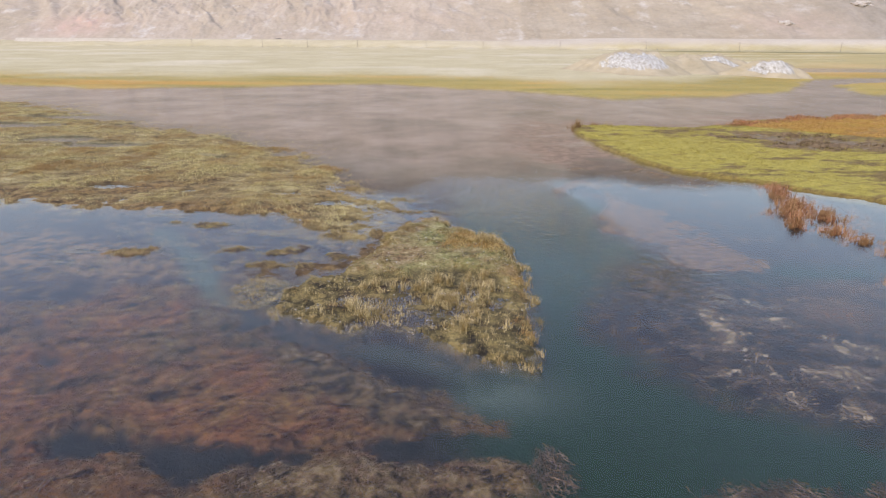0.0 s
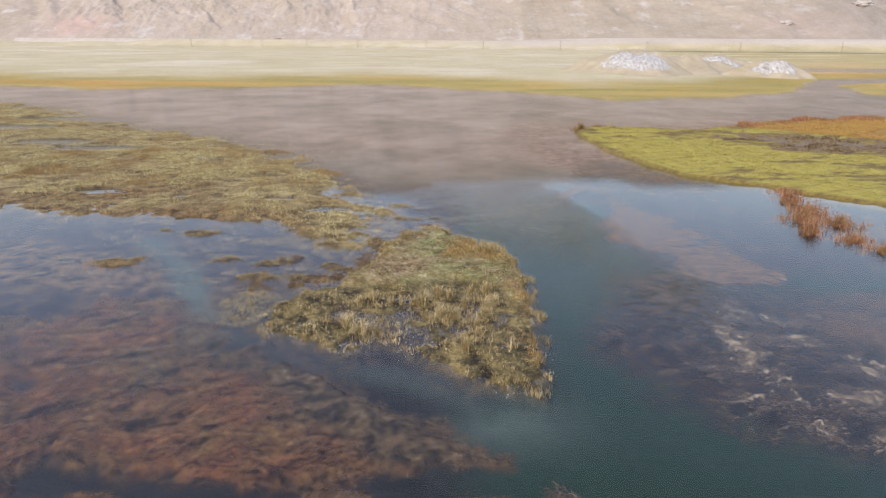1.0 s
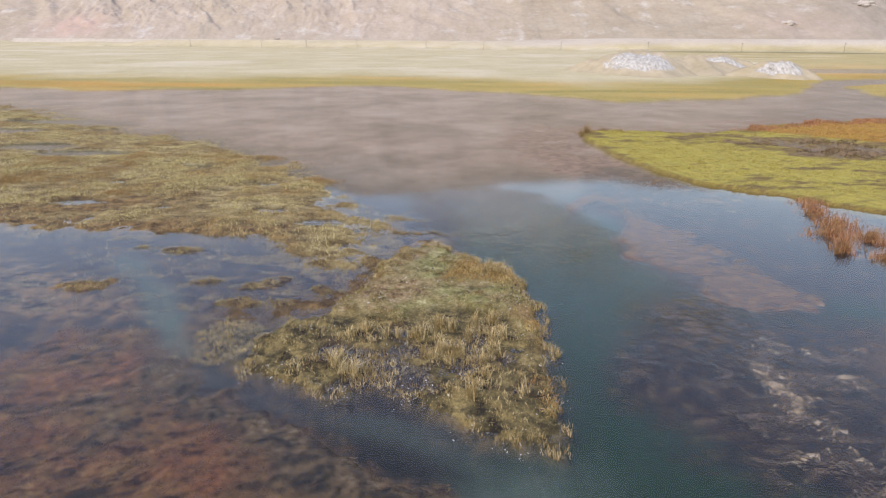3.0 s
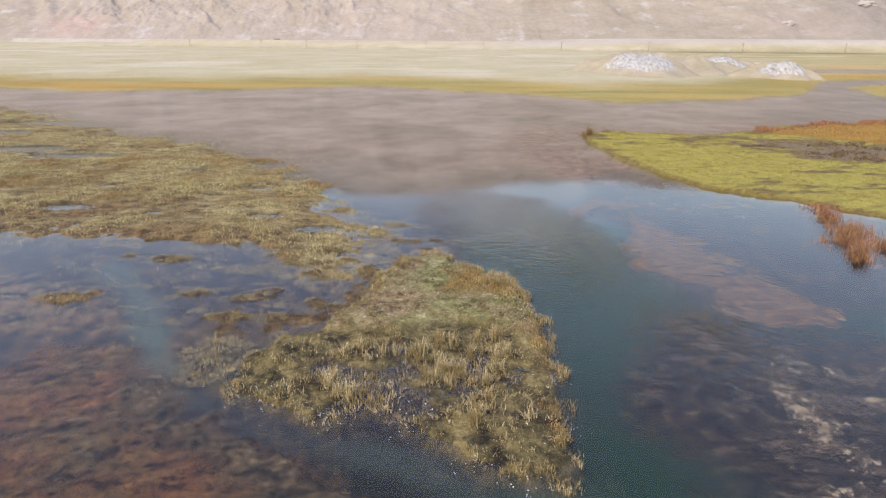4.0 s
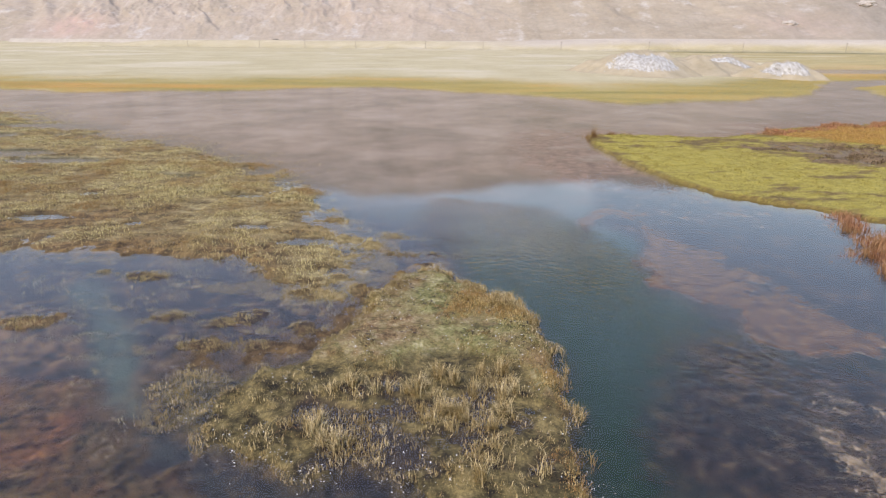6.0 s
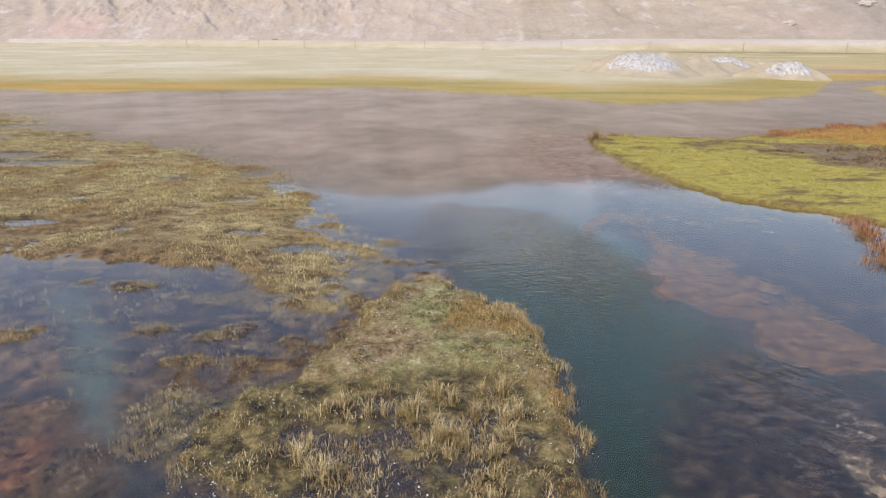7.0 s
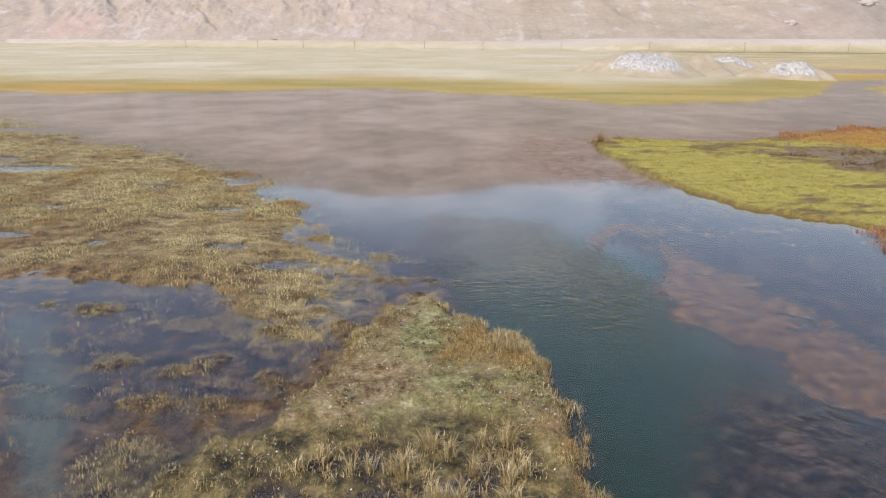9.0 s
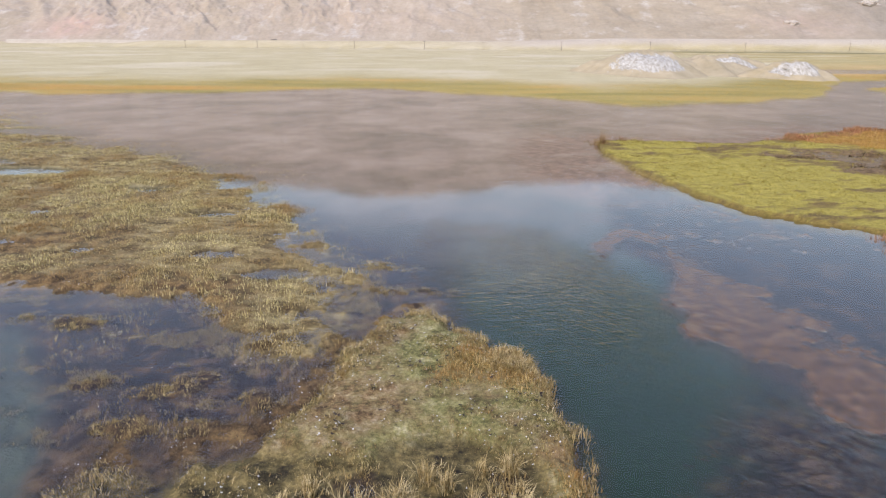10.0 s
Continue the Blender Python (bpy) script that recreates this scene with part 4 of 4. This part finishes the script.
stuff("red_water_weed", ribbon_mesh(x, y, np.minimum(h + 0.03, -0.03), rng.uniform(0.05, 0.2, len(x)), 0.015, flow + rng.normal(0, 0.9, len(x)), 3, 0.3), WEEDM, "reddish-brown water weed just under the surface", "water weed")
x, y, h, zz, d = scatter(30000, (5, 24, 10, 27), lambda x, y, h, zz, d: zz["plum"] * 0.6 * step(-0.3, 0.4, d["n2"]) * (np.abs(x) < 0.75 * y + 4))
flow = -0.85 + 0.5 * fbm(x, y, 5.0, 83)
stuff("purple_water_weed", ribbon_mesh(x, y, np.minimum(h + 0.04, -0.03), rng.uniform(0.12, 0.4, len(x)), 0.022, flow, 4, 0.12), PLUMM, "dark purple-brown water weed streaming under water", "water weed")


def algae_sheet(name, box, cell, share, low, high, material, label):
    """A thin torn sheet of algae under the surface wherever share is positive; it sinks towards its torn edges."""
    gx, gy = np.meshgrid(np.arange(box[0], box[1], cell), np.arange(box[2], box[3], cell))
    gx, gy = gx + rng.uniform(-0.35, 0.35, gx.shape) * cell, gy + rng.uniform(-0.35, 0.35, gx.shape) * cell
    m = share(gx, gy)
    f = grid_faces(*gx.shape)
    f = f[m.ravel()[f].mean(1) > 0]
    used, f = np.unique(f, return_inverse=True)
    z = low + (high - low) * step(0, 0.45, m) + 0.4 * low * np.abs(fbm(gx, gy, 0.5, 57))
    v = np.stack([gx, gy, z], -1).reshape(-1, 3)[used]
    lip = step(0.02, -0.12, share(gx - 0.10, gy - 0.16)).ravel()[used]       # foam and scraps pushed against the edge towards the channel
    return tagged(mesh_from(name, v, f.reshape(-1, 4), material, shares={"cover": m.ravel()[used], "lip": lip}), label, "algae", kind="stuff")


def mat_share(x, y):
    d = inside(MAT, x, y) + 0.2 + 0.32 * fbm(x, y, 1.6, 1, 5, 0.6) + 0.12 * fbm(x, y, 0.4, 7, 3)
    torn = fbm(x, y, 1.5, 45, 6, 0.78)
    east = np.interp(y, [25, 27, 28, 31, 33, 35, 38, 44], [12.5, 11.0, 11.0, 9.6, 9.1, 8.9, 10.4, 9.0])
    away = x - east
    side = blobs([(15.6, 21.6, 2.6, 2.4), (17.5, 24.0, 2.5, 1.6)], x, y) + 0.9 * torn
    return np.maximum(np.minimum(d + 1.3 * torn * step(0.8, 2.6, away), 1.15 * torn + 2.0 - 0.36 * away - 0.9 * step(36, 39, y)), 0.13 * side)


def tan_share(x, y):
    return blobs(TANS, x, y) - 0.25 + 1.1 * fbm(x, y, 0.6, 49, 5, 0.75)


def flat_share(x, y):
    d = inside(MEADOW, x, y)
    edge = np.minimum(d + 6.5 + 2 * fbm(x, y, 3.0, 1, 5, 0.6), -d - 0.4)
    return np.minimum(np.minimum(edge, (55 - y) * 0.2), fbm(x * 0.6, y, 2.0, 55, 6, 0.78) - 0.15)


def algae_material(name, a, b, c, scale, soft=0.9, dense=0.85, tear=1.6):
    k = Nodes(name)
    n, fine = k.noise(scale, 7, 0.68), k.noise(scale * 6, 5, 0.7)
    col = k.mix(1.0, k.ramp(n, (0.37, a), (0.49, b), (0.63, c)), k.ramp(fine, (0.3, 0.6), (0.7, 1.4)), "MULTIPLY")
    col = k.mix(k.math("MULTIPLY", k.share("lip"), k.ramp(fine, (0.35, 0.1), (0.6, 0.75))), col, (0.42, 0.36, 0.27))
    # thin growth: the bed shows through where the sheet is torn
    thin = k.math("ADD", k.share("cover"), k.math("MULTIPLY", k.math("SUBTRACT", k.noise(scale * 2.2, 7, 0.75, shift=29), 0.5), tear))
    k.l.new(k.ramp(thin, (0.02, 0.0), (soft, dense)), k.bsdf.inputs["Alpha"])
    return k.done(col, 0.9, k.bump(fine, 0.5, 0.03), 0.2)


PINK = algae_material("pink_brown_algae", (0.055, 0.031, 0.015), (0.122, 0.064, 0.026), (0.205, 0.115, 0.05), 1.8, 0.35, 0.93, 1.1)
DEAD = algae_material("dead_algae", (0.11, 0.08, 0.05), (0.20, 0.15, 0.095), (0.32, 0.25, 0.165), 2.4, 0.6, 0.95, 3.2)
x, y, h, zz, d = scatter(40000, (7, 19, 13.5, 25), lambda x, y, h, zz, d: zz["plum"] * step(-0.4, 0.5, blobs(TANS, x, y) + 0.6 * d["n2"]) * 0.6)
stuff("tan_water_weed", ribbon_mesh(x, y, np.minimum(h + 0.06, -0.02), rng.uniform(0.05, 0.16, len(x)), 0.016, -0.85 + 0.5 * fbm(x, y, 5.0, 83) + rng.normal(0, 0.6, len(x)), 4, 0.15), TANM, "tan water weed tips near the surface", "water weed")
algae_sheet("algae_mat", (7, 20.5, 18.5, 46), 0.06, mat_share, -0.012, -0.006, PINK, "pinkish-brown algae mat just under the water")
algae_sheet("dead_algae", (7, 18, 13.5, 24.5), 0.045, tan_share, -0.16, -0.05, DEAD, "torn pale tan dead algae at the surface")
algae_sheet("thin_algae", (9, 34, 33, 58), 0.10, flat_share, -0.34, -0.2, PINK, "thin brownish algae patches beside the meadow")
x, y, h, zz, d = scatter(26000, (2.2, 12.5, 10.4, 13.4), lambda x, y, h, zz, d: step(-0.1, 0.25, blobs(FRONDS_NEAR, x, y) + 0.3 * d["n2"]) * 0.5)
up = -0.35 * rng.uniform(0, 1, len(x)) ** 2
stuff("channel_fronds", ribbon_mesh(x, y, up - 0.02, rng.uniform(0.15, 0.45, len(x)), 0.02, -1.35 + rng.normal(0, 0.3, len(x)), 5, 0.12), FRONDM, "tan fronds of water weed trailing in the deep channel", "water weed")
x, y, h, zz, d = scatter(20000, (-14, 3.2, 9.5, 17.5), lambda x, y, h, zz, d: zz["weed"] * step(13.6, 12.6, y + 0.5 * d["n1"]) * 0.5 + 0.35 * (zz["weed"] > 0.15) * (zz["weed"] < 0.8) * (x > -6))
flow = -1.0 + 0.8 * fbm(x, y, 4.0, 85)
stuff("olive_water_weed", ribbon_mesh(x, y, np.minimum(h + 0.07, -0.012), rng.uniform(0.05, 0.2, len(x)), 0.022, flow + rng.normal(0, 0.6, len(x)), 3, 0.14), OLIVEM, "tan and olive water weed at the channel's edge", "water weed")

# down feathers: on the turf, on the shallows and along the islet's shore
k = Nodes("down")
DOWN = k.done(k.ramp(k.place.outputs["Random Per Island"], (0.0, (0.34, 0.31, 0.26)), (1.0, (0.70, 0.69, 0.66))), 0.8)


def feather_mesh(x, y, z, size):
    """Curled five-cornered flakes."""
    n = len(x)
    a, s = rng.uniform(0, 2 * np.pi, n), size * (0.4 + 1.5 * rng.uniform(0, 1, n) ** 3)
    v = np.empty((n, 5, 3), np.float32)
    for i, (u, w, c) in enumerate([(0, -0.22, 0.10), (0, 0.22, 0.10), (0.6, 0.28, 0.0), (0.6, -0.28, 0.0), (1.1, 0, 0.25)]):
        v[:, i] = np.stack([x + s * (u * np.cos(a) - w * np.sin(a)), y + s * (u * np.sin(a) + w * np.cos(a)), z + s * c + 0.004], -1)
    f = np.array([(0, 3, 2), (0, 2, 1), (3, 4, 2)])[None] + (np.arange(n) * 5)[:, None, None]
    return v.reshape(-1, 3), f.reshape(-1, 3)


x, y, h, zz, d = scatter(42000, (-20, 4.5, 18.5, 37), lambda x, y, h, zz, d: np.where(d["turf"] > 0, 0.30 * step(-0.9, 0.6, d["n2"] + 0.5 * d["n1"]),
                         np.where(d["isl"] > -0.9, 0.42, 0.3) * step(0.2, 0.9, fbm(x, y, 1.7, 93, 4, 0.6) + 0.5 * d["n2"]) * (zz["weed"] < 0.3) * ((x < 1) | (d["isl"] > 0.1))))
stuff("feathers", feather_mesh(x, y, np.maximum(h, 0) + 0.06 * (h > 0), np.where(d["turf"] > 0, 0.036, 0.036)), DOWN, "scattered white down feathers on turf and water", "feathers")
drift = [(-7.0, 21.9, 0.5), (-5.0, 20.6, 0.7), (-2.9, 19.6, 0.6), (-1.3, 19.3, 0.5), (-6.2, 25.4, 0.6), (-4.4, 33.0, 1.0), (-8.6, 24.9, 0.6), (-3.2, 31.8, 0.8), (-10.5, 30.5, 1.2), (-7.6, 30.3, 0.9), (-4.2, 20.2, 0.4), (-6.0, 20.9, 0.4), (0.6, 17.9, 0.4), (1.8, 17.3, 0.5), (-3.4, 19.8, 0.4), (3.5, 19.5, 0.4), (3.6, 22.0, 0.5)]
x, y = (np.concatenate(v) for v in zip(*[(rng.normal(a, r * 0.8, 44), rng.normal(b, r * 0.6, 44)) for a, b, r in drift]))
h = plan(x, y)[0]
stuff("feather_drifts", feather_mesh(x, y, np.maximum(h, 0) + 0.05 * (h > 0), 0.029), DOWN, "drifts of white feathers washed against the sedge", "feathers")
k = Nodes("droppings")
DUNG = k.done(k.ramp(k.place.outputs["Random Per Island"], (0.0, (0.02, 0.015, 0.012)), (1.0, (0.07, 0.05, 0.035))), 0.9)
x, y, h, zz, d = scatter(5200, (-4, 4, 21, 33), lambda x, y, h, zz, d: (d["turf"] > 0.3) * step(0.05, 0.6, d["n2"]) * 0.6)
stuff("dark_clods", feather_mesh(x, y, h + 0.06, 0.075), DUNG, "small dark clods of peat on the turf", "clods")

# ---------------------------------------------------------------- salt-crusted mounds on the far shore


def mound_material():
    k = Nodes("mound_earth")
    big, fine = k.noise(0.25, 6, 0.65), k.noise(0.9, 7, 0.75, (1.5, 0.6, 0.5))
    col = k.ramp(big, (0.3, (0.29, 0.24, 0.15)), (0.7, (0.41, 0.34, 0.23)))
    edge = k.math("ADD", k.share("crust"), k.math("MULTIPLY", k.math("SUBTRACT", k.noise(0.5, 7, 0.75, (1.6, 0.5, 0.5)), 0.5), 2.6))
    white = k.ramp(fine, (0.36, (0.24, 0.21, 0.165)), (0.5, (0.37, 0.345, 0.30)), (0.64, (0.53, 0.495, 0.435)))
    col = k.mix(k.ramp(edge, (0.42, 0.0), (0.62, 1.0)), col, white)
    return k.done(col, 0.95, k.bump(k.math("ADD", big, fine), 0.7, 0.3), 0.1)


EARTH = mound_material()
CRUST = plain_material("salt_crust", (0.31, 0.265, 0.195), (0.44, 0.395, 0.315), 0.6, 0.9, 0.6, 0.15)


def mound(cx, cy, rx, ry, high, seed, label, crusted, face=-1.9):
    top = tagged(new("earth_mound"), label, "mound", "mounds on the far shore")
    top.location = (cx, cy, 0)
    rr, aa = np.meshgrid(np.linspace(0, 1, 26), np.linspace(0, 2 * np.pi, 73))
    bulge = 1 + 0.22 * fbm(np.cos(aa) * 3, np.sin(aa) * 3, 1.5, seed)
    mx, my = rr * np.cos(aa) * rx * bulge, rr * np.sin(aa) * ry * bulge
    mz = high * (1 - rr ** 2.2) ** 1.3 * (1 + 0.18 * fbm(mx, my, 5.0, seed + 1)) + 1.3 * np.abs(fbm(mx, my * 0.35, 2.6, seed + 2)) * (1 - rr)
    mz = mz + plan(cx + mx, cy + my)[0] * rr - 0.15 * rr
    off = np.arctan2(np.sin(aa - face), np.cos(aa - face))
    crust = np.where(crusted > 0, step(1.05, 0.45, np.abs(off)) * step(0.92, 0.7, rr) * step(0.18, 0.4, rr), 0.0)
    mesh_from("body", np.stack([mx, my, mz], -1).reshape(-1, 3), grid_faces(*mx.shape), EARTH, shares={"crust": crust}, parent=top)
    # broken crust slabs over the face
    n, vs, fs = 0, [], []
    for i in range(crusted):
        a, r = rng.normal(face, 0.35), 0.32 + 0.5 * math.sqrt(rng.uniform(0, 1))
        px, py = r * math.cos(a) * rx, r * math.sin(a) * ry
        pz = high * max(1 - r ** 2.2, 0) ** 1.3
        s = rng.uniform(0.15, 0.4)
        ring = [(px + s * rng.uniform(0.3, 0.8) * math.cos(t), py - 0.2 + s * rng.uniform(1.2, 2.4) * math.sin(t), pz + 0.35 * s * math.sin(t) + rng.uniform(-0.1, 0.1)) for t in np.linspace(0, 2 * np.pi, 6)[:-1]]
        vs += ring + [(px, py - 0.25, pz + s * rng.uniform(0.25, 0.5))]
        fs += [(n + j, n + (j + 1) % 5, n + 5) for j in range(5)]
        n += 6
    if vs:
        tagged(mesh_from("crust", np.array(vs), np.array(fs), CRUST, False, parent=top), "white salt crust broken into lumps", kind="stuff")
    return top


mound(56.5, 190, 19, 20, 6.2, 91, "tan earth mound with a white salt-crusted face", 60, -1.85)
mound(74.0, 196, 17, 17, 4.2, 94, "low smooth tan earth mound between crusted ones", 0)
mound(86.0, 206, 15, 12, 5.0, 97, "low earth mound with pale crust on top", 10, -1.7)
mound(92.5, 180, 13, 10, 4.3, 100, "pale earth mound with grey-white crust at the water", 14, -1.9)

# ---------------------------------------------------------------- road, fence and poles below the hills
ROADM = plain_material("pale_gravel", (0.37, 0.318, 0.245), (0.46, 0.40, 0.315), 0.2, 0.95, 0.3, 0.05)
rx = np.arange(-460, 461, 10.0)
ry = 613 - 0.17 * rx + 3 * fbm(rx, 0 * rx, 150.0, 111)
rz = 7.7 + 3.0 * step(40, 160, rx)
cross = [(-12.0, -6.0), (-4.0, 0.35), (0.0, 0.45), (4.0, 0.35), (7.0, -1.5)]
rv = np.stack([np.stack([rx, ry + o, rz + dz], -1) for o, dz in cross], 0)
road = mesh_from("road", rv.reshape(-1, 3), grid_faces(len(cross), len(rx)), ROADM)
tagged(road, "pale gravel road on a low embankment", "road", kind="structure")

WOOD = plain_material("grey_pole_wood", (0.10, 0.08, 0.065), (0.18, 0.15, 0.12), 1.5, 0.85, 0.3, 0.02, (4, 4, 0.6))
STEEL = plain_material("dull_steel", (0.14, 0.14, 0.14), (0.24, 0.24, 0.23), 2.0, 0.6, 0.1, 0.01)


def rod(r0, r1, length, sides=8, m=None):
    bm = bmesh.new()
    bmesh.ops.create_cone(bm, cap_ends=True, segments=sides, radius1=r0, radius2=r1, depth=length, matrix=(m or Matrix()) @ Matrix.Translation((0, 0, length / 2)))
    return bm


def utility_pole():
    top = tagged(new("utility_pole"), "weathered wooden utility pole on the plain", "pole", "poles along the road")
    part("shaft", rod(0.14, 0.10, 7.6), WOOD, top)
    bm = bmesh.new()
    bmesh.ops.create_cube(bm, size=1, matrix=Matrix.Translation((0, -0.15, 6.9)) @ Matrix.Diagonal((1.9, 0.12, 0.14, 1)))
    part("crossarm", bm, WOOD, top)
    for px in (-0.8, 0.0, 0.8):
        part("insulator", rod(0.06, 0.09, 0.3, 8, Matrix.Translation((px, -0.15, 6.96))), STEEL, top, "grey insulator")
    return top


def ground_at(px, py):
    return float(plan(np.array([px], float), np.array([py], float))[0][0])


first = None
for px in (-238, -168, -125, -78, -16, 34, 99, 169, 241, 316):
    py = 562 - 0.17 * px
    m = pose(px, py, ground_at(px, py) - 0.3, 0, 0, 12)
    if first is None:
        first = utility_pole()
        first.matrix_basis = m
    else:
        copy_thing(first, m)

fence = tagged(new("fence"), "thin grey post-and-wire fence beside the road", "fence")
post_mesh = None
fx = np.arange(-330, 331, 5.0)
fy = 569 - 0.17 * fx
fz = plan(fx, fy)[0]
for px, py, pz in zip(fx, fy, fz):
    if post_mesh is None:
        bm = rod(0.08, 0.07, 1.7, 6)
        post_mesh = part("post", bm, STEEL, fence)
        post_mesh.location = (px, py, pz - 0.2)
    else:
        p = new("post", post_mesh.data)
        p.parent, p.location = fence, (px, py, pz - 0.2)
for up in (0.5, 0.95, 1.4):
    v = np.stack([np.stack([fx, fy - 0.09, fz + up + o], -1) for o in (-0.02, 0.02)] + [np.stack([fx, fy - 0.11, fz + up], -1)], 0)
    mesh_from("wire", v.reshape(-1, 3), grid_faces(3, len(fx)), STEEL, parent=fence)

# ---------------------------------------------------------------- rock outcrops on the hillside
ROCK = plain_material("outcrop_rock", (0.33, 0.28, 0.23), (0.46, 0.41, 0.355), 0.12, 0.95, 0.8, 0.5)
DARKROCK = plain_material("dark_rock", (0.12, 0.10, 0.085), (0.26, 0.22, 0.18), 0.2, 0.95, 0.8, 0.4)


def hill_at(px, s):
    x1, s1 = np.array([px], float), np.array([s], float)
    t = 622 - 0.17 * x1 + 9 * fbm(x1, 0 * x1, 120.0, 77) + 3 * fbm(x1, 0 * x1, 25.0, 79)
    return Vector((px, float(t[0]) + s, 6.0 + 3.0 * float(step(40, 160, px)) + float(hill_height(x1, s1)[0])))


def rock_outcrop(px, s, w, high, seed, material, label):
    bm = bmesh.new()
    bmesh.ops.create_icosphere(bm, subdivisions=4, radius=1.0)
    for v in bm.verts:
        n = noise.fractal(v.co * 1.7 + Vector((seed, 0, 0)), 0.8, 2.1, 5) + 0.35 * noise.cell(v.co * 2.6 + Vector((0, seed, 0)))
        v.co *= 0.8 + 0.24 * n
        v.co.x *= w * 0.5
        v.co.y *= w * 0.3
        v.co.z *= high * 0.45
    me = bpy.data.meshes.new("rock_outcrop")
    bm.to_mesh(me)
    bm.free()
    me.materials.append(material)
    ob = new("rock_outcrop", me)
    ob.location = hill_at(px, s) - Vector((0, 0, 0.14 * high))
    return tagged(ob, label, "rock", "rocks on the hillside")


# added rock: its dark colour stands in for a shaded hollow in the slope
rock_outcrop(-170, 5, 10, 3.2, 3, DARKROCK, "dark craggy rock at the foot of the hillside")
rock_outcrop(318, 34, 22, 9, 8, ROCK, "pale cracked rock outcrop on the tan slope")
rock_outcrop(392, 62, 26, 10, 12, ROCK, "pale craggy ledge high on the slope")
rock_outcrop(-520, 40, 16, 12, 17, DARKROCK, "reddish dark crag on the eroded slope")
rock_outcrop(-118, 3, 16, 4, 21, ROCK, "pale weathered boulder bank at the hill's foot")
